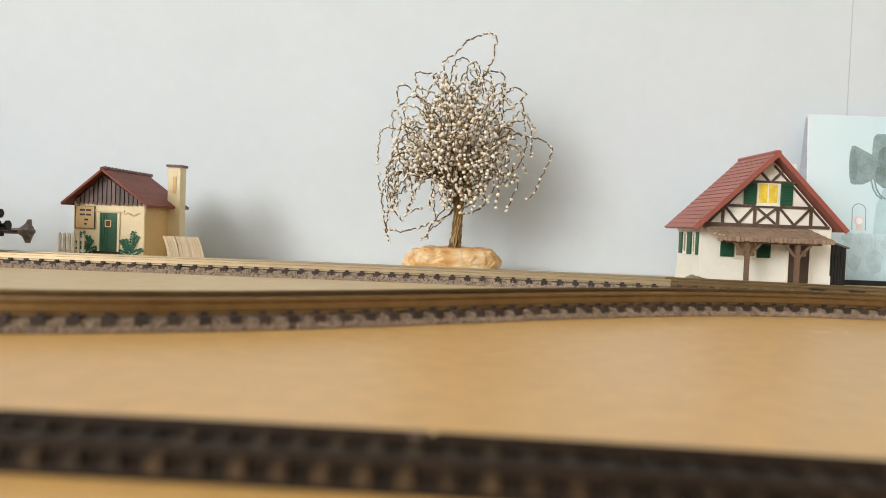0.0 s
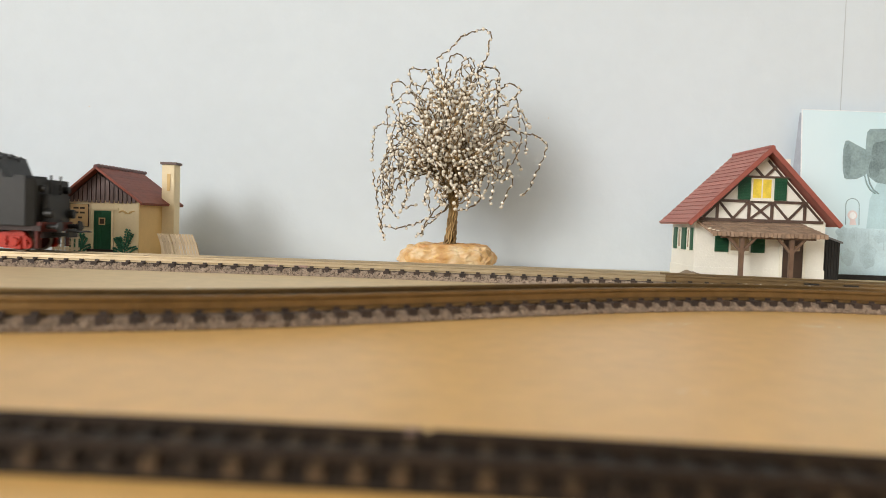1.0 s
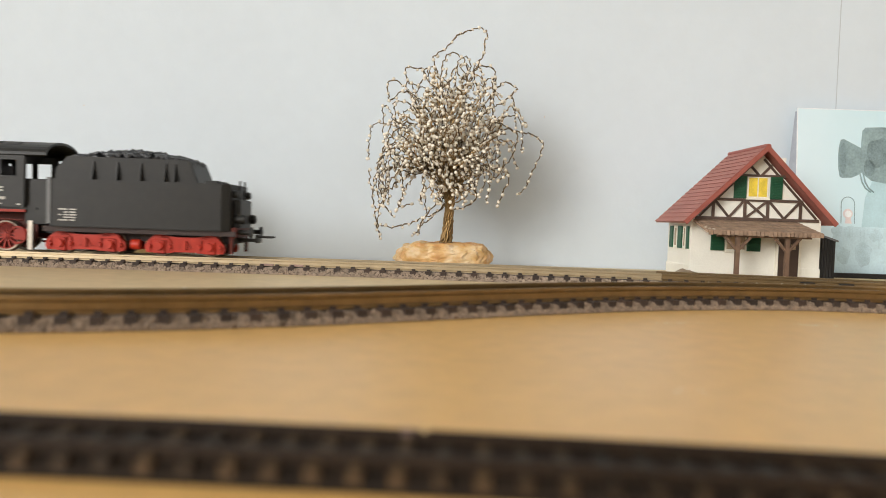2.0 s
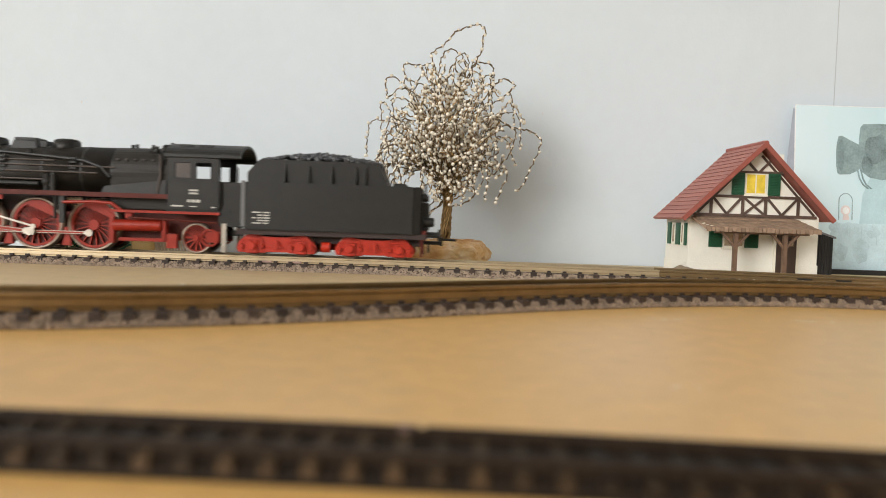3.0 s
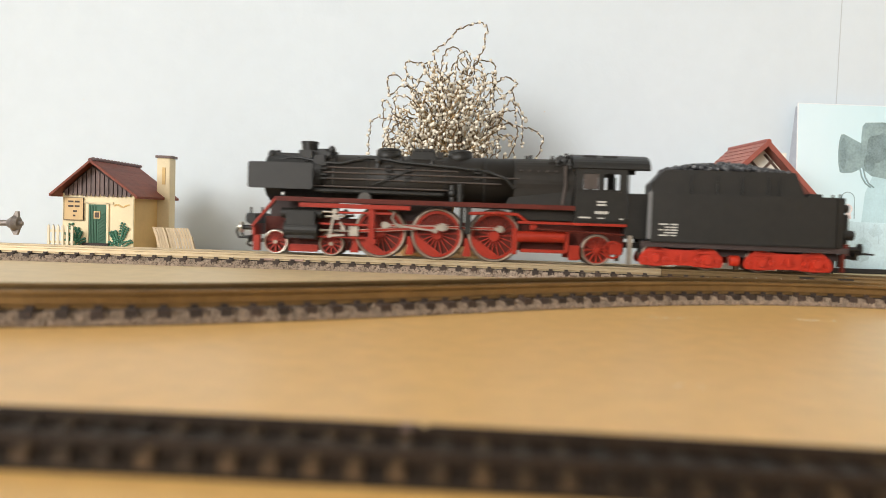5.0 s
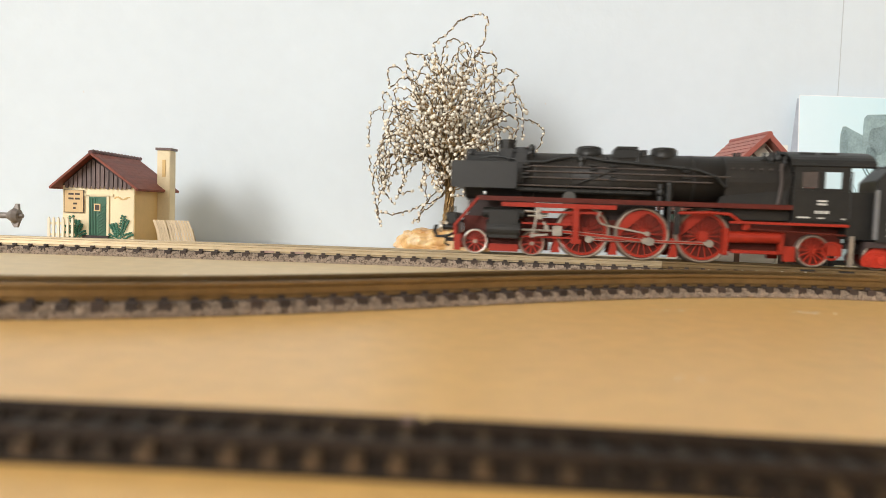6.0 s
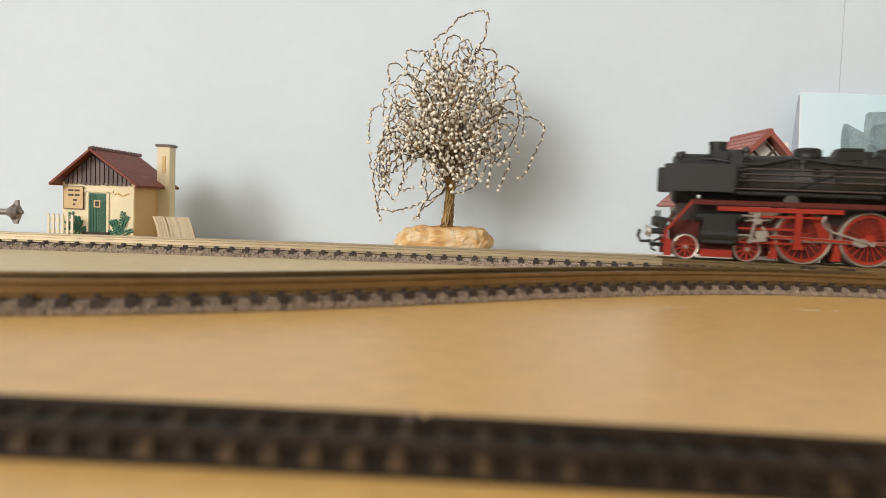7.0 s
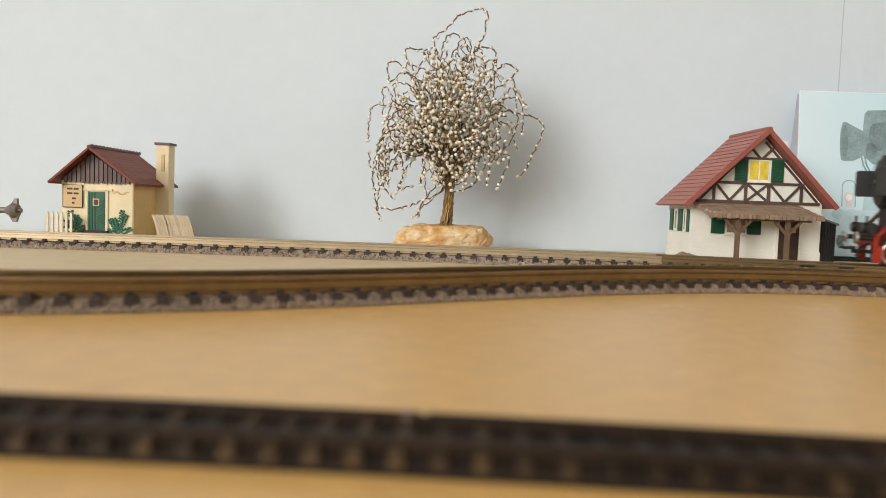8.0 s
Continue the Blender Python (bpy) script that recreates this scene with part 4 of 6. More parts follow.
    # long strands that stand out of the crown
    strands = (
        ((4, 84), (2.0, 104), (-3.2, 118.0), (-3.6, 123.6), (1.4, 126.6), (12.2, 137.0), (25.6, 139.6), (25.0, 127.8), (21.0, 117.0), (15, 106)),
        ((30.0, 80.0), (37.9, 84.8), (46.4, 83.5), (56.5, 81.9), (63.5, 75.8), (59.3, 63.9), (54.4, 52.0), (49.0, 46.0)),
        ((-5, 78), (-17.5, 86.0), (-30.5, 73.8), (-34.1, 60.3), (-37.6, 46.7), (-35.7, 31.7), (-32.2, 16.6)),
        ((5, 38), (1.4, 33.4), (-10.3, 28.6), (-22.0, 23.8), (-32.1, 25.1)),
        ((5, 42), (4.6, 36.9), (-5.2, 27.8), (-13.4, 19.0)),
        ((5, 42), (0, 38), (-7.0, 28.0), (-10.0, 20.0)),
        ((-10, 60), (-23.0, 50.7), (-32.8, 43.6), (-39.0, 48.4), (-40.0, 57.7)),
        ((-2, 85), (-7.8, 94.8), (-19.8, 102.6), (-28.7, 97.3), (-29.1, 108.9), (-20.0, 106.0)),
        ((0, 95), (-4.8, 104.9), (-18.5, 111.0), (-19.8, 119.3), (-7.0, 118.8)),
        ((12, 84), (16.5, 106.0), (20.5, 118.0), (27.5, 121.0), (32.4, 117.0), (31, 108), (37, 103)),
        ((4, 80), (0.5, 108.0), (4.0, 125.5), (12.0, 124.6), (16.4, 116.5), (15.6, 108.0)),
        ((8, 82), (6.0, 112.0), (9.0, 119.5), (13.0, 114.0), (19.5, 111.0)),
        ((20, 90), (28.9, 99.5), (36.9, 109.8), (44.7, 106.1), (40.6, 101.6)),
        ((20, 80), (32.8, 88.3), (46.4, 81.8), (46.8, 73.5), (39.0, 59.7), (32.5, 52.8)),
        ((0, 60), (-14, 62), (-26, 52), (-30, 38), (-24, 30)),
        ((0, 58), (-12, 56), (-20, 44), (-22, 36), (-14, 38)),
        ((10, 56), (24, 62), (36, 58), (40, 66)),
        ((10, 52), (18, 50), (24, 44), (16, 36), (10, 36)),
        ((-8, 70), (-24, 74), (-33, 68), (-29, 55), (-30, 46)),
    )
    for k, st in enumerate(strands):
        yo = ty + (-9, 6, 0, -5, 4, -8, 3)[k % 7]
        wire([(x, ty if i == 0 else yo, z) for i, (x, z) in enumerate(st)], 5.0, 0.98, 0.12, 0.34)
    # the beads nearest the camera are single parts, the rest one mass
    beads.sort(key=lambda e: e[1].y)
    for br, c, r in beads[:290]:
        ob = new("bead", bead_me)
        ob.parent = br
        ob.matrix_basis = Matrix.LocRotScale(c * MM, None, (r * MM, r * MM, r * MM))
    verts, faces = [], []
    bv = [v.co.copy() for v in bead_me.vertices]
    bf = [tuple(p.vertices) for p in bead_me.polygons]
    for br, c, r in beads[290:]:
        o = len(verts)
        verts += [(c + v * r) * MM for v in bv]
        faces += [tuple(o + i for i in f) for f in bf]
    me = bpy.data.meshes.new("beadwork")
    me.from_pydata(verts, [], faces)
    me.materials.append(M_BEAD)
    me.polygons.foreach_set("use_smooth", [True] * len(me.polygons))
    ob = new("beadwork", me)
    ob.parent = tree
    ob["kind"] = "stuff"


# ---- printed card that leans on the wall ----
def build_card():
    card = empty("picture_card", pose(236.0 * MM, 478.0 * MM, 2.4 * MM, -4.0, 0, 0))
    tagged(card, "pale blue picture card with faded grey lamps leaning on the wall", "picture card")
    box_part("sheet", 0, 160, 0, 0.8, 0.1, 107.6, M_CARD, card)
    box_part("edge", -0.4, 0, -0.05, 0.85, 0.1, 107.7, M_CARD_EDGE, card)
    box_part("edge", -0.4, 160, -0.05, 0.85, 107.6, 108.0, M_CARD_EDGE, card)
    bm = bmesh.new()
    add_hull(bm, [(-0.1, 1.0, 0.4), (-6.5, 12.0, 0.4), (-6.9, 12.0, 0.4), (-0.5, 1.0, 0.4),
                  (-0.1, 1.0, 106.0), (-0.6, 2.0, 106.0), (-1.0, 2.0, 106.0), (-0.5, 1.0, 106.0)])
    part("rear_flap", bm, M_CARD_BACK, card, "grey rear flap of the card")

    def print_shape(name, pts, material, d):
        bm = bmesh.new()
        add_prism(bm, pts, -0.05 - 0.05 * d, 0.05)
        part(name, bm, material, card, "faded printed shape")
    rnd = random.Random(31)

    def blot(cx, cz, rx, rz, material, d, rough=0.18):
        """A soft printed patch with an uneven edge."""
        pts = []
        for k in range(26):
            a = -2 * math.pi * k / 26
            f = 1 + rough * noise.noise(Vector((math.cos(a) * 1.6 + cx, math.sin(a) * 1.6 + cz, d)))
            pts.append((cx + rx * f * math.cos(a), cz + rz * f * math.sin(a)))
        print_shape("print", pts, material, d)
    # the low hazy engine front
    low = [(22, 0.5), (159, 0.5), (159, 33)]
    low += [(100 - k * 2.2, 31.0 + 2.0 * noise.noise(Vector((k * 0.6, 2, 0)))) for k in range(34)]
    print_shape("print", low + [(24, 24), (22.5, 12)], M_PRINT_LOW, 1)
    for cx, cz, rx, rz in ((27, 28, 3.4, 3.8), (34, 26, 2.0, 5.0), (44, 14, 6.0, 8.0), (31, 12, 5.0, 6.0), (52, 26, 5.0, 4.0)):
        blot(cx, cz, rx, rz, M_PRINT_HAZE, 2, 0.4)
    for k in range(12):
        x = 27 + k * 2.5 + rnd.uniform(-0.6, 0.6)
        h = rnd.uniform(5, 13)
        print_shape("print", [(x, 30 - h), (x + 0.5, 30 - h), (x + 0.6, 30), (x, 30)], M_PRINT_HAZE, 3)
    # pale mast beneath the lamps
    print_shape("print", [(43, 31), (70, 31), (70, 66), (50, 62), (45, 50)], M_PRINT_PALE, 1)
    # the flared lamp that faces aside, and the round one beside it
    horn = [(28.4, 88.0), (27.2, 83), (26.8, 76.5), (27.0, 69), (28.0, 63.8), (29.6, 62.8), (36, 63.2), (40.0, 65.0), (43.5, 67.4), (43.5, 82.0), (36, 85.6), (30.5, 88.4)]
    print_shape("print", horn[::-1], M_PRINT_GREY, 3)
    blot(30.0, 75.6, 2.2, 10.2, M_PRINT_DEEP, 4, 0.1)
    body = [(43.0, 66), (41.6, 76), (42.0, 88), (42.6, 94.2), (44.5, 96.4), (56, 97.0), (72, 96), (72, 62), (58, 60), (49, 61.5)]
    print_shape("print", body[::-1], M_PRINT_GREY, 5)
    blot(53, 80, 7.5, 10.0, M_PRINT_DEEP, 6, 0.3)
    blot(47.5, 70, 3.6, 5.0, M_PRINT_DEEP, 6, 0.3)
    for dx in (0.0, 2.2):
        bm = bmesh.new()
        tube(bm, [(41.2 + dx, -0.3, 66), (42.6 + dx, -0.3, 60.5), (45.0 + dx, -0.3, 56.5), (48.5 + dx, -0.3, 54)], 0.45, 6)
        part("print", bm, M_PRINT_GREY, card, "curved grey printed arm")
    bm = bmesh.new()
    add_cyl(bm, (33.7, -0.3, 39.4), (33.7, -0.1, 39.4), 3.2, 3.2, 24)
    lamp = part("print", bm, M_PRINT_PINK, card, "pale pink printed lamp")
    bm = bmesh.new()
    add_cyl(bm, (33.9, -0.36, 39.2), (33.9, -0.28, 39.2), 2.2, 2.2, 20)
    part("print", bm, M_CARD_EDGE, lamp, "white centre of the printed lamp")
    print_shape("print", [(32.0, 33), (36.4, 33), (35.6, 36.8), (32.4, 36.8)], M_PRINT_PINK, 3)
    bm = bmesh.new()
    pts = [(29.3, -0.2, 33)] + [(33.7 + 4.4 * math.cos(a), -0.2, 46.0 + 4.4 * math.sin(a)) for a in [math.pi - math.pi * i / 10 for i in range(11)]] + [(38.1, -0.2, 33)]
    tube(bm, pts, 0.24, 6)
    part("print", bm, M_PRINT_GREY, card, "thin grey printed loop")


def build_dark_strip():
    # Added strip: bears the card and draws the dark line under it.
    bm = bmesh.new()
    add_box(bm, 233, 398, 472.5, 483.5, 0, 2.4)
    add_box(bm, 233, 398, 472.5, 475.5, 2.4, 3.2)
    soften(bm, 0.2)
    tagged(mesh_ob("dark_strip", bm, M_SHED), "flat black strip added for the dark line beneath the picture card", "card stand")


def build_rod():
    r = empty("coupling_rod")
    tagged(r, "dull grey metal rod with a flared end piece", "metal rod")
    cyl_part("rod", (-300, 420, 15.2), (-240, 420, 15.8), 1.7, M_STEEL, r)
    bm = bmesh.new()
    add_cyl(bm, (-241.5, 420, 15.7), (-237.5, 420, 15.8), 2.0, 4.6, 14)
    add_cyl(bm, (-237.5, 420, 15.8), (-235.0, 420, 15.8), 4.7, 3.6, 14)
    add_cyl(bm, (-235.0, 420, 15.8), (-233.0, 420, 15.8), 1.6, 1.3, 12)
    add_hull(bm, [(-238.6, 419, 19), (-235.0, 419, 19), (-235.0, 421, 19), (-238.6, 421, 19),
                  (-236.6, 419, 22.6), (-235.2, 419, 22.6), (-235.2, 421, 22.6), (-236.6, 421, 22.6)])
    add_hull(bm, [(-237.5, 419, 9.2), (-235.8, 419, 9.2), (-235.8, 421, 9.2), (-237.5, 421, 9.2),
                  (-239.5, 419, 12.5), (-234.6, 419, 12.5), (-234.6, 421, 12.5), (-239.5, 421, 12.5)])
    part("flared_end", bm, M_STEEL, r)
    box_part("foot", -300, -288, 413, 427, 0, 14.0, M_STEEL, r, "grey foot that carries the rod", 0.5)


# ---- locomotive and tender ----
SPOKES = {}


def spoke_mesh(r, width):
    if (r, width) not in SPOKES:
        bm = bmesh.new()
        add_bar(bm, (r * 0.15, -0.1, 0), (r * 0.84, -0.1, 0), width, 0.9)
        me = bpy.data.meshes.new("spoke")
        bm.to_mesh(me)
        bm.free()
        me.materials.append(M_RED)
        SPOKES[(r, width)] = me
    return SPOKES[(r, width)]


def spoked(bm, r):
    """Rim, hub and web of a wheel about the y axis, face towards -y."""
    add_lathe(bm, (0, 0), [(r * 0.80, -0.9), (r * 0.90, -0.9), (r * 0.90, 0.9), (r * 0.80, 0.9)], 40)
    add_cyl(bm, (0, -1.5, 0), (0, 1.0, 0), r * 0.20, r * 0.20, 18)
    

def tyre_bm(r):
    bm = bmesh.new()
    k = 0.92 if r > 8 else 0.86
    add_lathe(bm, (0, 0), [(r * k, -1.15), (r * 0.985, -1.15), (r, -0.95), (r, 0.8), (r * 1.05, 1.0), (r * 1.05, 1.4), (r * k, 1.4)], 48)
    return bm


def build_wheel(parent, x, y, r, n, crank=False, mirror=False):
    bm = bmesh.new()
    spoked(bm, r)
    w = part("wheel", bm, M_RED, parent, "red spoked wheel with silver tyre")
    for i in range(n):
        sp = new("spoke", spoke_mesh(r, 0.5 if r > 8 else 0.7))
        sp.parent = w
        sp.matrix_basis = pose(0, 0, 0, 0, 360.0 * (i + 0.5) / n, 0)
    part("tyre", tyre_bm(r), M_TYRE_BRIGHT if x == 0 else M_TYRE, w, "silver tyre", True)
    # Disc behind the spokes, its red darkened for the shade there.
    cyl_part("wheel_web", (0, 0.55, 0), (0, 0.95, 0), r * 0.86, M_RED_DARK, w, "red wheel web darkened for the shade behind the spokes", seg=32)
    if crank:
        bm = bmesh.new()
        pts = [(0.80 * r * math.cos(a), 0.80 * r * math.sin(a)) for a in [math.radians(d) for d in range(130, 231, 10)]]
        add_prism(bm, pts[::-1], -1.1, -0.3)
        part("counterweight", bm, M_RED, w)
        cyl_part("crank_pin", (CRANK, -2.4, 0), (CRANK, 0, 0), 1.3, M_SILVER, w, "silver crank pin")
    else:
        cyl_part("hub", (0, -1.9, 0), (0, -1.2, 0), r * 0.16, M_TYRE if r < 6 else M_RED, w)
    return w


CRANK = 4.1
DRIVERS = (49.0, 75.5, 102.0)
DR, BR, TR = 11.9, 5.7, 7.1


def build_loco():
    """Axle of the first bogie wheel is at x = 0; the front points to -x; z = 0 is the rail's top."""
    lo = empty("steam_locomotive")
    tagged(lo, "black and red model express steam locomotive", "locomotive")
    ax = 36.4
    # boiler barrel, smokebox, firebox
    bm = bmesh.new()
    add_cyl(bm, (20, 0, ax), (112, 0, ax), 11.4, 12.0, 48)
    boiler = part("boiler", bm, M_BOILER, lo, "dark boiler with bands and pipes", True)
    boiler.data.polygons.foreach_set("use_smooth", [len(p.vertices) == 4 for p in boiler.data.polygons])
    for x in (26, 42, 60, 78, 96, 110):
        r = 11.55 + (x - 20) * 0.0065
        bm = bmesh.new()
        add_cyl(bm, (x, 0, ax), (x + 1.0, 0, ax), r, r, 48)
        part("boiler_band", bm, M_BLACK, boiler)
    bm = bmesh.new()
    add_cyl(bm, (-5, 0, ax), (21, 0, ax), 11.6, 11.6, 48)
    add_cyl(bm, (-6.2, 0, ax), (-5, 0, ax), 10.2, 11.2, 40)
    add_cyl(bm, (-7.2, 0, ax), (-6.2, 0, ax), 6.0, 9.4, 32)
    add_cyl(bm, (-8.4, 0, ax), (-7.2, 0, ax), 1.0, 1.6, 12)
    part("smokebox", bm, M_SMOKEBOX, lo, "grey-black smokebox")
    bm = bmesh.new()
    add_hull(bm, [(110, -11.4, 20), (138, -11.8, 20), (138, 11.8, 20), (110, 11.4, 20), (110, -12.0, 37), (138, -12.4, 38), (138, 12.4, 38), (110, 12.0, 37)])
    add_cyl(bm, (110, 0, ax), (138, 0, ax + 0.2), 12.1, 12.4, 40)
    part("firebox", bm, M_BOILER, lo)
    # long pipes and steps on the boiler's flank
    for side in (-1, 1):
        for z, y, x0, x1 in ((41.2, 10.9, 22, 84), (38.8, 11.7, 22, 112), (36.0, 12.1, 24, 104), (32.4, 12.2, 10, 80)):
            cyl_part("pipe", (x0, side * y, z), (x1, side * (y + 0.4), z - 0.3), 0.42, M_PIPE, boiler, "thin brown pipe", seg=8)
        for x in (21, 51, 60, 92):
            for z in (35.5, 40.0):
                for dz in (0.0, 1.8):
                    box_part("pipe_clip", x - 0.4, x + 2.6, side * 11.0, side * 12.7, z + dz, z + dz + 0.9, M_BLACK, boiler)
        bm = bmesh.new()
        tube(bm, [(22, side * 9.9, 43.2), (30, side * 10.0, 43.0), (36, side * 9.4, 44.6), (43, side * 8.4, 46.0), (51, side * 8.8, 45.6), (58, side * 9.6, 44.4),
                  (70, side * 10.2, 43.6), (84, side * 10.8, 42.6), (98, side * 11.5, 41.2), (106, side * 12.3, 38.4), (110, side * 12.7, 34.0)], 0.7, 8)
        tube(bm, [(45, side * 12.6, 33.5), (54, side * 12.6, 37.0), (63, side * 12.0, 40.8)], 0.32, 8)
        add_ball(bm, (47, side * 9.0, 44.6), 1.9, 2)
        add_cyl(bm, (47, side * 9.6, 41.4), (47, side * 9.0, 45.6), 1.3, 1.3, 12)
        part("hand_pipe", bm, M_BLACK, boiler, "curved feed pipe")
        bm = bmesh.new()
        add_cyl(bm, (18, side * 12.4, 30.4), (78, side * 12.4, 30.0), 1.1, 1.1, 14)
        add_ball(bm, (82, side * 13.0, 30.8), 2.3, 2)
        add_cyl(bm, (82, side * 13.0, 27), (82, side * 13.0, 34.5), 1.5, 1.5, 12)
        part("feed_pump", bm, M_BLACK, lo, "black pump and pipe on the running board")
        bm = bmesh.new()
        add_cyl(bm, (42.0, side * 13.6, 27.0), (42.0, side * 15.2, 27.0), 3.0, 3.0, 24)
        part("link_cover", bm, M_COVER, lo, "rounded grey cover")
        cyl_part("lamp", (4.5, side * 13.5, 28.2), (3.4, side * 13.5, 28.2), 0.9, M_LENS, lo, "small white lamp")
        for k in range(6):
            add = 113 + k * 4.0
            cyl_part("washout_plug", (add, side * 11.2, 42.2), (add, side * 11.9, 42.5), 0.5, M_PIPE, boiler, seg=8)
        bm = bmesh.new()
        tube(bm, [(133, side * 12.8, 45), (133.4, side * 13.2, 36), (132, side * 13.6, 27)], 0.7, 8)
        part("down_pipe", bm, M_PIPE, boiler)
        bm = bmesh.new()
        add_hull(bm, [(106, side * 12.6, 25.5), (136, side * 12.6, 25.5), (136, side * 13.8, 25.5), (106, side * 13.8, 25.5),
                      (108, side * 12.4, 30), (136, side * 12.4, 33.5), (136, side * 13.4, 33.5), (108, side * 13.4, 30)])
        part("sand_box", bm, M_BLACK, lo)
    # chimney, domes
    bm = bmesh.new()
    add_cyl(bm, (13, 0, 46), (13, 0, 49), 4.8, 3.6, 24)
    add_cyl(bm, (13, 0, 48.5), (13, 0, 52.6), 3.6, 3.8, 24)
    add_cyl(bm, (13, 0, 52.4), (13, 0, 53.6), 4.1, 4.1, 24)
    part("chimney", bm, M_BLACK, lo, "short black chimney")
    bm = bmesh.new()
    add_cyl(bm, (20.0, 0, 46.5), (20.0, 0, 50.2), 4.2, 3.6, 16)
    add_box(bm, 15, 26, -4, 4, 46, 49.2)
    add_cyl(bm, (-2, -5, 46.4), (9, -5, 46.4), 1.2, 1.2, 10)
    add_cyl(bm, (-5, 0, 47.0), (-1, 0, 48.4), 1.6, 1.0, 10)
    add_box(bm, 17.0, 22.4, -10.0, -6.2, 42.6, 46.8)
    add_box(bm, 9.6, 16.0, -8.4, -5.0, 45.0, 49.0)
    add_ball(bm, (24.4, -4.5, 49.6), 1.9, 2)
    add_cyl(bm, (24.4, -4.5, 45), (24.4, -4.5, 51.6), 0.9, 0.7, 10)
    add_ball(bm, (-3.6, -5.0, 46.6), 2.2, 2)
    tube(bm, [(-3, -7.4, 44.6), (2, -7.8, 44.4), (6, -7.6, 45.4), (11, -8.2, 45.2), (18, -9.4, 44.0)], 0.55, 8)
    soften(bm, 0.25)
    part("preheater", bm, M_SMOKEBOX, lo, "grey-black preheater, pump and pipes round the chimney")
    # plates and pipes on the sand dome's top and foot
    bm = bmesh.new()
    add_box(bm, 63.0, 72.6, -5.6, 5.6, 50.2, 51.5)
    add_box(bm, 74.0, 77.0, -4.0, 4.0, 46.0, 50.2)
    add_cyl(bm, (59.5, -7.2, 44.4), (76, -7.4, 44.4), 0.8, 0.8, 10)
    soften(bm, 0.2)
    part("sand_gear", bm, M_BLACK, lo)
    for x, top in ((51.0, 51.6), (84.8, 51.7)):
        bm = bmesh.new()
        add_cyl(bm, (x, 0, 45), (x, 0, top - 1.2), 6.3, 5.9, 32)
        add_cyl(bm, (x, 0, top - 1.2), (x, 0, top - 0.3), 5.9, 4.8, 32)
        add_cyl(bm, (x, 0, top - 0.3), (x, 0, top), 4.8, 3.0, 32)
        part("dome", bm, M_BLACK, lo, "black rounded dome", True)
    bm = bmesh.new()
    add_hull(bm, [(60.8, -6.4, 45), (74.2, -6.4, 45), (74.2, 6.4, 45), (60.8, 6.4, 45), (62.2, -4.8, 50.9), (73.0, -4.8, 50.9), (73.0, 4.8, 50.9), (62.2, 4.8, 50.9)])
    soften(bm, 0.6)
    part("sand_dome", bm, M_BLACK, lo)
    for x, z, r in ((116, 48.6, 0.9), (118, 48.9, 0.7), (132, 49.2, 1.3), (134.5, 50.2, 0.8), (131, 47.0, 1.6)):
        cyl_part("valve", (x, -1, z - 2), (x, -1, z + 1.4), r, M_BLACK, lo, seg=10)
    for x, y, z, r, h2 in ((127.5, -6.5, 45.5, 0.7, 4.4), (129.8, -8.2, 43.5, 0.9, 5.6), (133.0, -7.0, 44.5, 1.1, 5.2), (135.4, -9.2, 41.5, 0.8, 7.0),
                           (57.5, -8.5, 42.5, 0.8, 4.0), (72.0, -9.0, 41.5, 0.7, 4.6), (38.0, -8.0, 43.6, 0.6, 3.0), (24.0, -6.5, 45.0, 0.9, 3.6)):
        bm = bmesh.new()
        add_cyl(bm, (x, y, z), (x, y, z + h2), r, r, 10)
        add_ball(bm, (x, y, z + h2 * 0.6), r * 1.7, 1)
        add_cyl(bm, (x - 1.6, y - 0.4, z + h2 * 0.3), (x + 1.6, y - 0.4, z + h2 * 0.3), r * 0.6, r * 0.6, 8)
        part("boiler_fitting", bm, M_BLACK, boiler, "small black pipe fitting")
    # smoke deflectors
    for side in (-1, 1):
        bm = bmesh.new()
        ring = []
        for cx, cz, a0 in ((17.2, 31.7, -90), (17.2, 41.3, 0), (-10.4, 41.3, 90), (-10.4, 31.7, 180)):
            ring += [(cx + 1.2 * math.cos(radians(a0 + k * 22.5)), cz + 1.2 * math.sin(radians(a0 + k * 22.5))) for k in range(5)]
        add_prism(bm, ring, side * 16.6 - 0.45, side * 16.6 + 0.45)
        soften(bm, 0.2)
        part("smoke_deflector", bm, M_SMOKEBOX, lo, "grey-black smoke deflector plate")
        bar_part("stay", (2, side * 16, 32), (2, side * 12, 27), 0.8, 0.8, M_BLACK, lo)
        bar_part("stay", (14, side * 16, 42.5), (14, side * 8, 44.5), 0.8, 0.8, M_BLACK, lo)
    # running boards and their red edge, slope to the buffer beam
    for side in (-1, 1):
        box_part("running_board", 0.5, 138, side * 10.5, side * 15.8, 26.0, 26.9, M_BLACK, lo)
        box_part("board_edge", 0.5, 138, side * 15.5, side * 16.1, 24.9, 27.0, M_RED_DARK, lo, "dark red running board edge")
        bar_part("sloping_board", (1.2, side * 14.8, 26.0), (-9.4, side * 14.8, 12.8), 1.4, 2.4, M_RED_DARK, lo)
        bar_part("slope_edge", (1.2, side * 16.0, 26.0), (-9.4, side * 16.0, 12.8), 0.9, 0.5, M_RED, lo, "red sloping edge")
        box_part("guide_bar", 12, 63, side * 14.2, side * 15.4, 22.4, 24.4, M_RED, lo, "red guide girder")
        bar_part("bracket", (45.5, side * 14.6, 24), (45.5, side * 14.6, 7.5), 2.6, 1.4, M_RED, lo, "red hanger bracket")
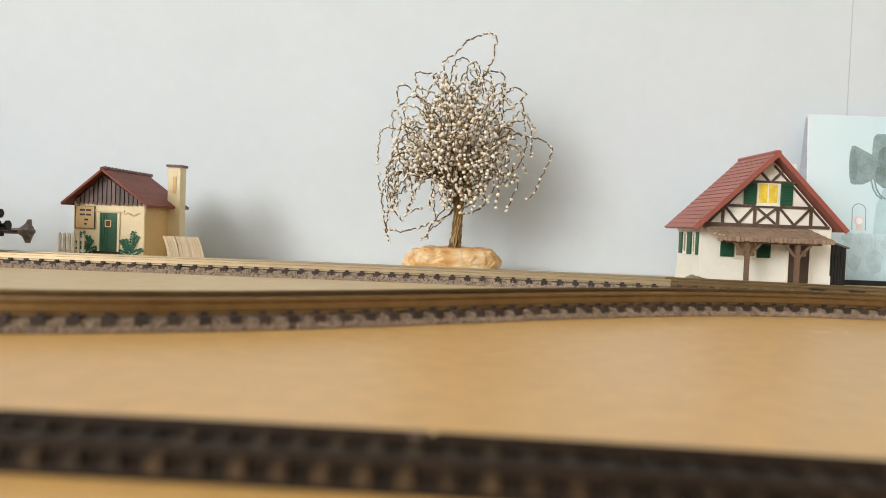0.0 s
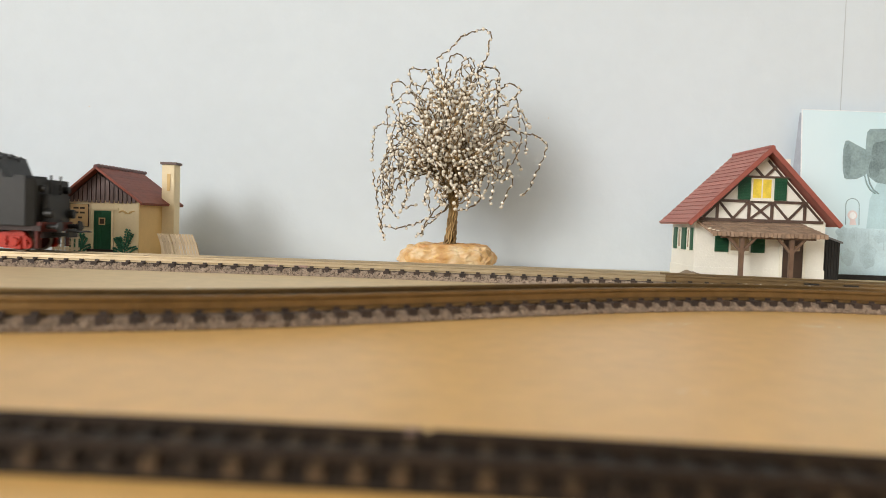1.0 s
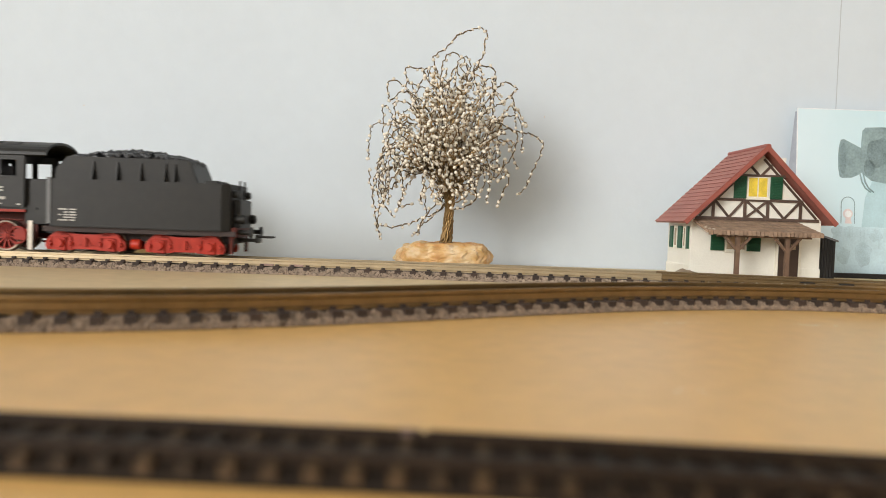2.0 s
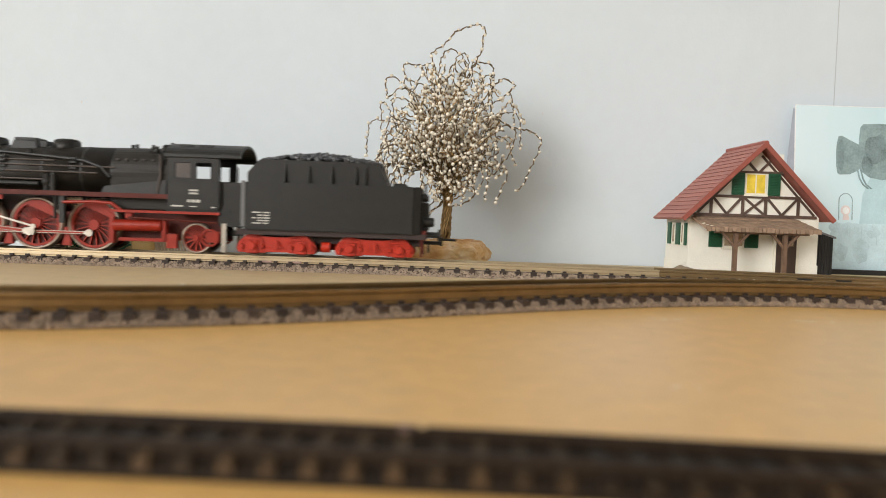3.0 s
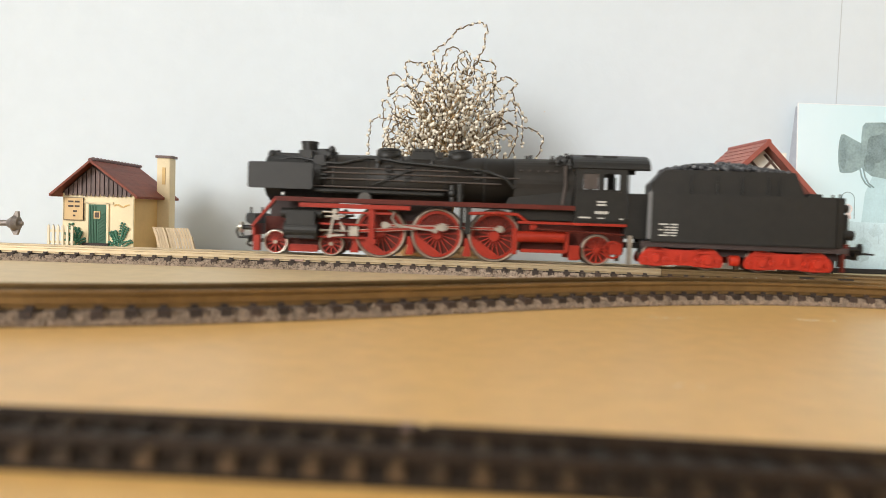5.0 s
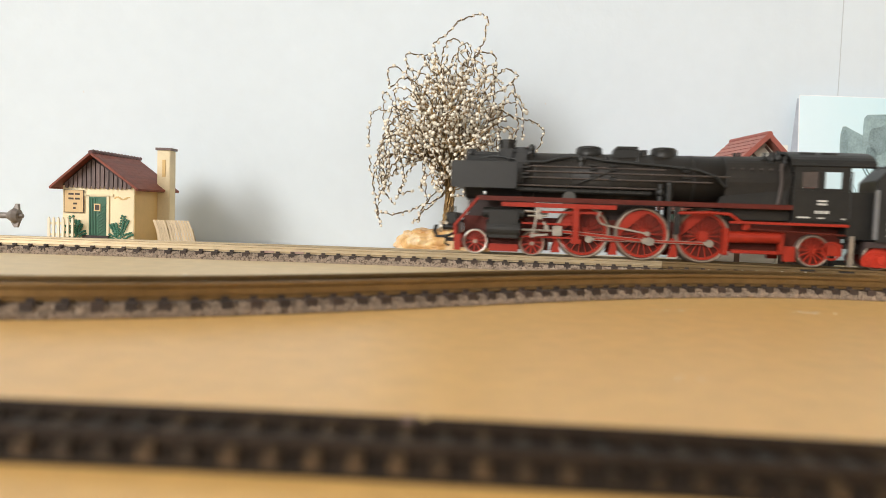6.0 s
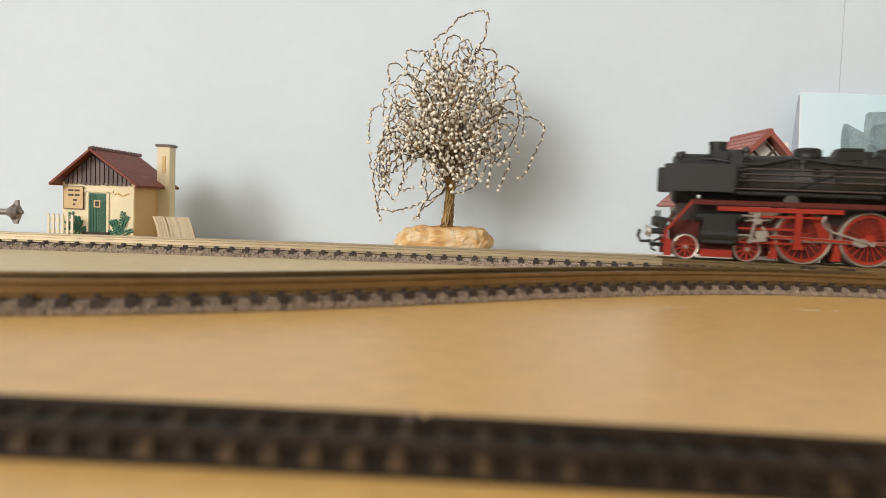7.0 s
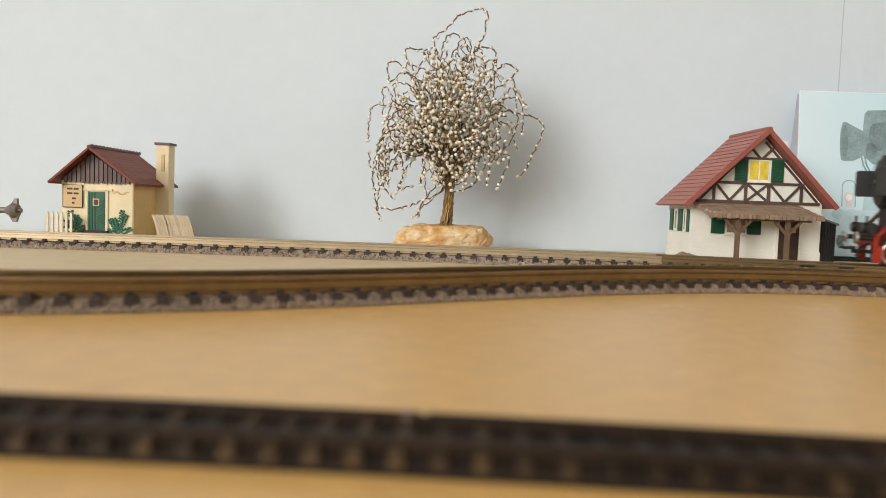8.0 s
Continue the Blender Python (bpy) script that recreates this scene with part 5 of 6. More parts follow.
        box_part("bracket_foot", 43.6, 48.0, side * 13.6, side * 15.4, 6.6, 8.6, M_RED, lo)
        box_part("cab_beam", 112, 161, side * 14.8, side * 15.7, 18.2, 19.4, M_RED, lo, "red beam beneath the cab")
        cyl_part("cab_pipe", (120, side * 15.6, 16.0), (160, side * 15.6, 14.6), 0.45, M_RED_DARK, lo, seg=8)
        bm = bmesh.new()
        tube(bm, [(90, side * 14.8, 22.0), (104, side * 15.0, 22.6), (112, side * 15.0, 22.2), (117, side * 15.0, 18.6)], 0.75, 8)
        part("reach_rod", bm, M_RED, lo, "red curved pull rod")
        bm = bmesh.new()
        add_cyl(bm, (112, side * 12.0, 12.2), (134, side * 12.0, 12.6), 2.6, 2.6, 20)
        add_box(bm, 110, 112.4, side * 9, side * 13, 4.0, 16)
        add_box(bm, 134, 136, side * 9, side * 13, 5.5, 15)
        add_box(bm, 114, 136, side * 9, side * 11.5, 5.0, 6.6)
        add_box(bm, 118, 121, side * 11, side * 14.4, 15.4, 18.4)
        add_box(bm, 136, 141, side * 10, side * 12.4, 2.2, 9.0)
        soften(bm, 0.25)
        part("ash_pan", bm, M_RED, lo, "red ash pan and spring gear")
        box_part("step_plate", 162.0, 164.0, side * 13.0, side * 15.0, 1.2, 14.5, M_SILVER, lo, "bright step bracket")
        box_part("hanger", 88.2, 90.9, side * 13.4, side * 15.2, 12.5, 25.0, M_BLACK, lo, "", 0.3)
        bm = bmesh.new()
        add_cyl(bm, (86.4, side * 14.2, 14.5), (86.4, side * 14.2, 25.0), 0.8, 0.8, 10)
        add_cyl(bm, (85.6, side * 14.6, 26.9), (85.6, side * 14.6, 34.0), 1.4, 1.4, 14)
        add_cyl(bm, (85.6, side * 14.6, 29.0), (85.6, side * 14.6, 30.2), 1.9, 1.9, 14)
        add_ball(bm, (85.6, side * 14.6, 34.2), 1.5, 2)
        part("air_pump", bm, M_BLACK, lo, "black upright air pump")
        bm = bmesh.new()
        add_box(bm, 154, 160.5, side * 10.6, side * 12.0, 5.4, 10.6)
        add_lathe(bm, (156.0, 7.6), [(3.2, side * 11.8), (4.2, side * 11.8), (4.2, side * 12.8), (3.2, side * 12.8)], 24)
        soften(bm, 0.3)
        part("axle_box", bm, M_RED, lo, "red trailing axle frame")
    # main frame
    # Frame plates take a darkened red for the shade under the running board.
    bm = bmesh.new()
    for y in (-5.6, 5.6):
        add_box(bm, -6, 162, y - 0.6, y + 0.6, 6.5, 17.6)
    add_box(bm, -4, 34, -6.5, 6.5, 2.6, 6.6)
    part("frame", bm, M_RED_DARK, lo, "red main frame darkened for the shade behind the cylinders")
    # Added dark block that gives the shaded look between the frames.
    bm = bmesh.new()
    add_box(bm, -2, 160, -4.9, 4.9, 9, 17.4)
    add_box(bm, -4, 27, -4.7, 4.7, 17.4, 25.4)
    add_box(bm, 44, 82, -4.7, 4.7, 17.4, 25.4)
    add_box(bm, 112, 160, -4.7, 4.7, 17.4, 25.4)
    part("frame_fill", bm, M_BROWN_BLACK, lo, "dark block added for the shade between the frames")
    for side in (-1, 1):
        for x in (36.4, 62.2, 88.8):
            bm = bmesh.new()
            add_prism(bm, [(x - 1.6, 2.0), (x + 2.6, 2.0), (x + 2.0, 7.0), (x + 0.8, 10.5), (x - 0.6, 10.5), (x - 0.4, 6.0)], min(side * 9.4, side * 7.6), max(side * 9.4, side * 7.6))
            part("brake_hanger", bm, M_RED, lo, "red brake hanger")
        box_part("bogie_frame", 6.4, 20.0, side * 8.4, side * 10.0, 1.6, 5.0, M_RED, lo, "red bogie frame", 0.3)
        # cylinders, slide bars, valve gear
        bm = bmesh.new()
        add_box(bm, 6.2, 19.8, side * 9.5, side * 16.6, 8.0, 20.6)
        add_cyl(bm, (5.2, side * 12.8, 11.8), (20.8, side * 12.8, 11.8), 4.5, 4.5, 24)
        add_cyl(bm, (3.4, side * 12.6, 19.4), (22.4, side * 12.6, 19.4), 2.4, 2.4, 20)
        soften(bm, 0.35)
        part("cylinder", bm, M_BLACK, lo, "black steam cylinder")
        bm = bmesh.new()
        add_box(bm, 20.8, 46, side * 12.2, side * 13.4, 14.6, 15.5)
        add_box(bm, 20.8, 46, side * 12.2, side * 13.4, 8.6, 9.3)
        part("slide_bar", bm, M_RED, lo, "red slide bars")
        bm = bmesh.new()
        add_cyl(bm, (22, side * 13, 20.6), (33, side * 13, 20.2), 0.7, 0.7, 12)
        add_cyl(bm, (24, side * 14, 18.4), (33, side * 14, 18.8), 0.6, 0.6, 12)
        add_bar(bm, (28.5, side * 14.6, 21.6), (26.2, side * 14.6, 9.4), 0.95, 0.7)
        add_box(bm, 28.4, 30.4, side * 13.2, side * 15.0, 17.0, 19.4)
        add_cyl(bm, (28.6, side * 13.0, 21.0), (28.6, side * 15.2, 21.0), 1.1, 1.1, 12)
        add_cyl(bm, (26.2, side * 13.4, 9.6), (26.2, side * 15.2, 9.6), 1.0, 1.0, 12)
        add_cyl(bm, (32.4, side * 13.6, 13.4), (32.4, side * 15.0, 13.4), 1.2, 1.0, 14)
        add_bar(bm, (31.0, side * 14.8, 16.0), (33.6, side * 14.8, 11.8), 0.9, 0.6)
        add_bar(bm, (26.2, side * 14.6, 9.6), (33.0, side * 14.6, 10.2), 1.0, 0.7)
        part("valve_gear", bm, M_SILVER, lo, "silver valve gear linkage")
        bar_part("radius_rod", (30.0, side * 14.2, 20.4), (57.0, side * 14.2, 20.6), 0.9, 0.6, M_RED, lo, "red radius rod")
        bm = bmesh.new()
        tube(bm, [(56, side * 15.4, 21.5), (55.0, side * 15.4, 18.5), (56.5, side * 15.4, 16.2), (58.6, side * 15.4, 15.4)], 0.55, 8)
        part("expansion_link", bm, M_SILVER, lo)
    # buffer beam with buffers, lamps, coupler
    bm = bmesh.new()
    add_box(bm, -9.8, -8.2, -14.8, 14.8, 8.8, 14.0)
    for side in (-1, 1):
        add_box(bm, -9.6, -6.4, side * 10.5, side * 13.5, 1.6, 9.0)
    soften(bm, 0.25)
    part("buffer_beam", bm, M_RED, lo, "red buffer beam with rail guards")
    box_part("apron", -12.4, -8.6, -12.5, 12.5, 13.6, 18.6, M_BLACK, lo, "black front apron", 0.5)
    for side in (-1, 1):
        b = cyl_part("buffer", (-15.5, side * 10.2, 12.0), (-9.8, side * 10.2, 12.0), 1.1, M_BLACK, lo, "black sprung buffer")
        cyl_part("buffer_head", (-16.6, side * 10.2, 12.0), (-15.5, side * 10.2, 12.0), 2.6, M_TYRE_BRIGHT, b, "bright buffer head")
        lamp = cyl_part("lamp", (-13.5, side * 9.0, 16.5), (-10.5, side * 9.0, 16.5), 2.3, M_BLACK, lo, "black front lamp")
        cyl_part("lens", (-14.0, side * 9.0, 16.5), (-13.5, side * 9.0, 16.5), 1.9, M_COVER, lamp)
        cyl_part("lamp_iron", (-12, side * 9.0, 18.6), (-12, side * 9.0, 21.6), 0.5, M_BLACK, lamp, seg=8)
    bm = bmesh.new()
    add_box(bm, -15, -6, -2.0, 2.0, 5.0, 6.6)
    tube(bm, [(-15, -3.6, 7.2), (-19.2, -3.6, 7.0), (-20.4, -3.6, 9.5), (-19.6, -3.6, 12.5)], 0.55, 8)
    tube(bm, [(-15, 3.6, 7.2), (-19.2, 3.6, 7.0), (-20.4, 3.6, 9.5), (-19.6, 3.6, 12.5)], 0.55, 8)
    add_box(bm, -15.6, -14.4, -4.2, 4.2, 6.4, 8.0)
    part("coupler", bm, M_BLACK, lo, "black loop coupler")
    tube_bm = bmesh.new()
    tube(tube_bm, [(-9.8, -5.5, 9.5), (-13.5, -5.8, 7.5), (-14.5, -5.6, 4.0), (-12.5, -5.5, 3.0)], 0.6, 8)
    part("brake_hose", tube_bm, M_BLACK, lo)
    # cab
    cab = empty("cab")
    cab.parent = lo
    for side in (-1, 1):
        y0, y1 = side * 15.2, side * 16.2
        box_part("cab_side", 137.6, 160.6, y0, y1, 20.4, 34.6, M_BLACK, cab, "black cab side plate")
        box_part("cab_band", 137.6, 160.6, y0, y1, 41.8, 45.2, M_BLACK, cab)
        for a, b in ((137.6, 140.8), (147.8, 150.2), (157.2, 160.6)):
            box_part("cab_pillar", a, b, y0, y1, 34.6, 41.8, M_BLACK, cab)
    for ya, yb, za, zb in ((-15.1, 15.1, 26, 35.5), (-15.1, 15.1, 41.6, 46), (-12.2, 12.2, 35.5, 41.6)):
        box_part("cab_front", 137.2, 138.2, ya, yb, za, zb, M_BLACK, cab)
    for side in (-1, 1):
        if side < 0:
            box_part("cab_window", 141.0, 147.6, side * 15.3, side * 15.8, 34.8, 41.6, M_PIPE, cab, "brown sliding window")
        box_part("cab_rail", 137.4, 160.8, side * 16.1, side * 16.5, 33.6, 34.4, M_BLACK, cab)
        for a, b, c, d in ((147.4, 151.4, 27.4, 28.2), (147.4, 151.4, 28.8, 29.6), (146.6, 147.9, 23.7, 25.0), (148.4, 150.0, 23.7, 25.0), (150.4, 152.4, 23.7, 25.0), (139.4, 144.6, 21.6, 22.3), (147.8, 150.8, 21.6, 22.1), (157.6, 159.2, 21.4, 22.0)):
            box_part("number_plate", a, b, side * 16.2, side * 16.45, c, d, M_WHITE, cab, "small white printed bar")
        box_part("plate_ground", 146.8, 152.2, side * 16.1, side * 16.3, 26.8, 30.2, M_BLACK, cab)
        cyl_part("handrail", (161.2, side * 15.9, 22), (161.2, side * 15.9, 42), 0.35, M_BLACK, cab, seg=8)
    bm = bmesh.new()
    pts = [(-16.8, 44.2)] + [(-16.8 * math.cos(a), 44.2 + 7.0 * math.sin(a)) for a in [math.pi * i / 16 for i in range(1, 16)]] + [(16.8, 44.2)]
    inner = [(y * 0.95, 43.6 + (z - 44.2) * 0.92) for y, z in pts][::-1]
    loop0 = [bm.verts.new((136.0 * MM, y * MM, z * MM)) for y, z in pts + inner]
    loop1 = [bm.verts.new((170.6 * MM, y * MM, z * MM)) for y, z in pts + inner]
    n = len(loop0)
    for i in range(n):
        bm.faces.new((loop0[i], loop0[(i + 1) % n], loop1[(i + 1) % n], loop1[i]))
    m = len(pts)
    for lp in (loop0, loop1):
        for i in range(m - 1):
            bm.faces.new((lp[i], lp[i + 1], lp[n - 2 - i], lp[n - 1 - i]))
    bmesh.ops.recalc_face_normals(bm, faces=bm.faces[:])
    roof = part("cab_roof", bm, M_BLACK, cab, "black arched cab roof")
    for x in (141, 150):
        for side in (-1, 1):
            bm = bmesh.new()
            add_box(bm, x, x + 6.6, side * 6.0, side * 11.0, 49.0, 50.4)
            soften(bm, 0.3)
            part("roof_vent", bm, M_SMOKEBOX, roof)
    # the backhead closes the cab against the boiler
    box_part("backhead", 139, 141, -11, 11, 20, 40, M_BLACK, cab)
    box_part("cab_door", 160.4, 171.0, -14.6, 14.6, 13.0, 33.4, M_BLACK, cab, "black plates between cab and tender", 0.3)
    box_part("cab_floor", 137, 166, -15, 15, 19.4, 20.6, M_BLACK, cab)
    moving = {"wheels": [], "rods": []}
    for side in (-1, 1):
        for x, r, n in ((0, BR, 10), (26.2, BR, 10), (149.2, TR, 12)):
            w = build_wheel(lo, x, side * 8.6, r, n)
            moving["wheels"].append((w, x, side * 8.6, r, side))
        for x in DRIVERS:
            w = build_wheel(lo, x, side * 8.6, DR, 18, True)
            moving["wheels"].append((w, x, side * 8.6, DR, side))
        # rods, each built about its own first end
        bm = bmesh.new()
        add_bar(bm, (0, 0, 0), (DRIVERS[2] - DRIVERS[0], 0, 0), 1.3, 0.7)
        for x in DRIVERS:
            add_cyl(bm, (x - DRIVERS[0], -0.7, 0), (x - DRIVERS[0], 0.7, 0), 1.7, 1.7, 16)
        rod = part("coupling_rod", bm, M_SILVER, lo, "silver coupling rod with red inlay")
        for x in (0.0, DRIVERS[1] - DRIVERS[0]):
            bm = bmesh.new()
            add_box(bm, x + 2.6, x + 23.8, -0.5, 0.5, -0.40, 0.40)
            part("rod_inlay", bm, M_RED, rod, "red rod inlay")
        bm = bmesh.new()
        add_bar(bm, (0, 0, 0), (41.0, 0, 0), 1.5, 0.7)
        add_cyl(bm, (41.0, -0.9, 0), (41.0, 0.9, 0), 1.9, 1.9, 18)
        add_box(bm, 38.4, 43.2, -0.8, 0.8, -1.4, 1.4)
        main = part("main_rod", bm, M_SILVER, lo, "silver main rod")
        part("rod_inlay", (lambda b: (add_box(b, 2, 37.5, -0.55, 0.55, -0.56, 0.56), b)[1])(bmesh.new()), M_RED, main, "red rod inlay")
        bm = bmesh.new()
        add_cyl(bm, (-16, 0, 0), (0, 0, 0), 0.55, 0.55, 10)
        add_box(bm, -2.0, 2.2, -1.0, 1.0, -2.2, 2.2)
        soften(bm, 0.2)
        cross = part("crosshead", bm, M_SILVER, lo, "silver crosshead and piston rod")
        bm = bmesh.new()
        add_bar(bm, (0, 0, 0), (18.5, 0, 0), 0.8, 0.5)
        add_cyl(bm, (18.5, -0.6, 0), (18.5, 0.6, 0), 1.1, 1.1, 12)
        ecc = part("eccentric_rod", bm, M_SILVER, lo, "silver eccentric rod")
        moving["rods"].append((rod, main, cross, ecc, side))
    return lo, moving


def build_tender():
    """Built about its middle; the loco stands at -x."""
    te = empty("tender")
    tagged(te, "black model tender with coal load and red bogies", "tender")
    o = -212.8
    bm = bmesh.new()
    add_box(bm, 172.6 + o, 250.0 + o, -17, 17, 12.2, 34.0)
    add_hull(bm, [(250 + o, -17, 12.2), (253.6 + o, -15.5, 12.2), (253.6 + o, 15.5, 12.2), (250 + o, 17, 12.2),
                  (250 + o, -17, 34.0), (253.6 + o, -15.5, 34.0), (253.6 + o, 15.5, 34.0), (250 + o, 17, 34.0)])
    soften(bm, 0.35)
    part("tank", bm, M_BLACK, te, "plain black water tank")
    bm = bmesh.new()
    add_prism(bm, [(173.0 + o, 33.8), (238.2 + o, 33.8), (233.8 + o, 44.4), (178.5 + o, 44.6), (173.0 + o, 38.5)], -13.0, 13.0)
    soften(bm, 0.3)
    bunker = part("coal_bunker", bm, M_BLACK, te, "black coal bunker with upright ribs")
    for side in (-1, 1):
        for x in (190, 201, 211.5, 222.5, 227):
            bm = bmesh.new()
            add_hull(bm, [(x + o, side * 13, 34), (x + 0.8 + o, side * 13, 34), (x + 0.8 + o, side * 15.6, 34), (x + o, side * 15.6, 34),
                          (x + o, side * 13, 42.5), (x + 0.8 + o, side * 13, 42.5), (x + 0.8 + o, side * 13.6, 42.5), (x + o, side * 13.6, 42.5)])
            part("rib", bm, M_BLACK, bunker)
        box_part("front_strip", 171.4 + o, 173.2 + o, side * 16.4, side * 17.4, 13.5, 34.4, M_GREY, te, "grey corner post")
        for z, a, b in ((20.2, 176.6, 180.6), (20.2, 181.6, 184.6), (18.9, 179.2, 181.0), (18.9, 181.6, 184.4), (17.7, 176.6, 178.2), (17.7, 179.0, 181.0),
                        (17.7, 181.6, 184.6), (16.5, 179.0, 184.4), (15.3, 176.6, 180.8), (15.3, 181.6, 184.0)):
            box_part("lettering_bar", a + o, b + o, side * 17.0, side * 17.15, z - 0.3, z + 0.3, M_WHITE, te, "small white lettering bar")
        box_part("frame_beam", 169 + o, 256 + o, side * 14.2, side * 15.6, 10.0, 12.4, M_BROWN_BLACK, te, "brown-black frame beam")
        box_part("filler", 240 + o, 246 + o, side * 6 - 4, side * 6 + 4, 33.8, 35.6, M_BLACK, te, "", 0.3)
    # coal
    rnd = random.Random(12)
    bm = bmesh.new()
    for i in range(420):
        x = rnd.uniform(179, 234)
        y = rnd.uniform(-12, 12)
        f = max(0.0, 1 - ((x - 205) / 30) ** 2)
        z = 43.2 + 4.4 * f * (1 - (y / 15) ** 2) + rnd.uniform(-0.5, 0.5)
        r = rnd.uniform(0.9, 1.8)
        for v in add_ball(bm, (x + o, y, z), r, 1):
            v.co += Vector((rnd.uniform(-1, 1), rnd.uniform(-1, 1), rnd.uniform(-1, 1))) * 0.35 * MM
    coal = part("coal", bm, M_COAL, te, "heap of black coal")
    coal["kind"] = "stuff"
    # rear: ladder, lamps, buffers, coupler
    bm = bmesh.new()
    for y in (-4.5, 4.5):
        add_box(bm, 254.6 + o, 255.4 + o, y - 0.4, y + 0.4, 12, 36)
    for k in range(6):
        add_box(bm, 254.6 + o, 255.2 + o, -4.5, 4.5, 14 + 3.6 * k, 14.6 + 3.6 * k)
    part("ladder", bm, M_BLACK, te)
    box_part("rear_box", 253.4 + o, 257.0 + o, -10.5, 10.5, 14, 27, M_BLACK, te, "black rear locker", 0.4)
    for side in (-1, 1):
        lamp = cyl_part("lamp", (253 + o, side * 11, 29.5), (256 + o, side * 11, 29.5), 1.8, M_BLACK, te, "black tail lamp")
        cyl_part("lens", (256 + o, side * 11, 29.5), (256.4 + o, side * 11, 29.5), 1.4, M_SMOKEBOX, lamp)
        lamp = cyl_part("lamp", (255 + o, side * 10, 18.0), (259 + o, side * 10, 18.0), 2.2, M_BLACK, te, "black tail lamp")
        cyl_part("lens", (259 + o, side * 10, 18.0), (259.4 + o, side * 10, 18.0), 1.7, M_SMOKEBOX, lamp)
        b = cyl_part("buffer", (256 + o, side * 10.2, 12.0), (261.5 + o, side * 10.2, 12.0), 1.1, M_BLACK, te, "black sprung buffer")
        cyl_part("buffer_head", (261.5 + o, side * 10.2, 12.0), (262.6 + o, side * 10.2, 12.0), 2.6, M_SMOKEBOX, b)
        box_part("step", 253.5 + o, 254.6 + o, side * 12, side * 15.4, 2.0, 10.5, M_RED_DARK, te)
    box_part("buffer_beam", 254.0 + o, 256.2 + o, -15, 15, 9.6, 14.2, M_RED_DARK, te, "dark red buffer beam", 0.2)
    bm = bmesh.new()
    add_box(bm, 250 + o, 263 + o, -2, 2, 7.4, 9.0)
    add_box(bm, 262.4 + o, 263.8 + o, -4.2, 4.2, 7.0, 11.0)
    tube(bm, [(263 + o, -3.6, 10.0), (270.4 + o, -3.6, 9.8)], 0.45, 8)
    tube(bm, [(263 + o, 3.6, 10.0), (270.4 + o, 3.6, 9.8)], 0.45, 8)
    add_box(bm, 256.5 + o, 257.5 + o, -0.5, 0.5, 3.5, 8)
    part("coupler", bm, M_BLACK, te, "black loop coupler")
    box_part("underframe", 170 + o, 254 + o, -9, 9, 6.5, 12.2, M_BROWN_BLACK, te)
    box_part("drawbar", 160 + o, 172 + o, -3, 3, 8.5, 11.0, M_BLACK, te)
    wheels = []
    for x0, x1 in ((175.8, 198.4), (221.0, 243.8)):
        mid = (x0 + x1) / 2
        for side in (-1, 1):
            bm = bmesh.new()
            y0, y1 = side * 11.0, side * 13.0

            def slab(xa, xb, za, zb, out=0.0):
                add_box(bm, xa + o, xb + o, min(y0, y1 + side * out), max(y0, y1 + side * out), za, zb)
            ya, yb = min(y0, y1), max(y0, y1)
            # top beam between the axles, dipping in the middle
            add_prism(bm, [(x0 + o, 6.0), (mid - 5 + o, 5.6), (mid + 5 + o, 5.6), (x1 + o, 6.0), (x1 + o, 10.0), (mid + 4 + o, 9.0),
                           (mid - 4 + o, 9.0), (x0 + o, 10.0)], ya, yb)
            for x, e in ((x0, -1), (x1, 1)):
                # a domed shoulder that falls off to the end
                dome = [(x + 7.0 * math.cos(k) + o, 3.6 + 6.6 * math.sin(k)) for k in [math.pi * i / 14 for i in range(15)]]
                dome = [(px, pz if (px - o - x) * e < 3.5 else pz * 0.93) for px, pz in dome]
                add_prism(bm, [(x - 6.0 + o, 1.6), (x + 6.0 + o, 1.6)] + dome, ya, yb)
                slab(x - 2.5, x + 2.5, 1.5, 7.2, 1.1)
                add_cyl(bm, (x + o, y1, 4.7), (x + o, y1 + side * 2.4, 4.7), 2.3, 1.8, 18)
                slab(x - 4.4, x + 4.4, 7.4, 8.3, 0.8)
                for d in (-4.6, 4.6):
                    add_cyl(bm, (x + d + o, y1, 4.6), (x + d + o, y1 + side * 1.5, 4.6), 1.2, 1.0, 12)
                    slab(x + d - 0.6, x + d + 0.6, 2.2, 7.6, 0.6)
            slab(mid - 5.2, mid + 5.2, 2.0, 6.2)
            for k in range(4):
                w = 3.4 - k * 0.6
                slab(mid - w, mid + w, 3.8 + k * 0.75, 4.3 + k * 0.75, 0.9)
            slab(mid - 1.0, mid + 1.0, 3.4, 7.4, 1.3)
            soften(bm, 0.2)
            part("bogie_frame", bm, M_RED_BRIGHT, te, "red bogie side frame with springs")
        for x in (x0, x1):
            for side in (-1, 1):
                w = build_wheel(te, x + o, side * 8.6, BR, 10)
                wheels.append((w, x + o, side * 8.6, BR, side))
    for side in (-1, 1):
        cyl_part("brake_cylinder", (208.0 + o, side * 12.0, 5.0), (211.8 + o, side * 12.0, 5.0), 2.4, M_RED_BRIGHT, te, "red brake cylinder")
    return te, wheels


# ---- motion ----
# seconds and the place of the loco's first axle along its track, in mm
RUN = [(0.0, -476.6), (0.25, -474.6), (0.5, -470.3), (0.75, -458.6), (1.0, -438.0), (1.25, -416.0), (1.5, -392.5), (1.7, -374.3),
       (3.0, -258.9), (3.5, -213.6), (4.0, -167.0), (4.5, -120.2), (6.0, 20.2), (6.5, 68.5), (7.0, 115.9), (7.5, 162.0), (8.0, 204.1)]


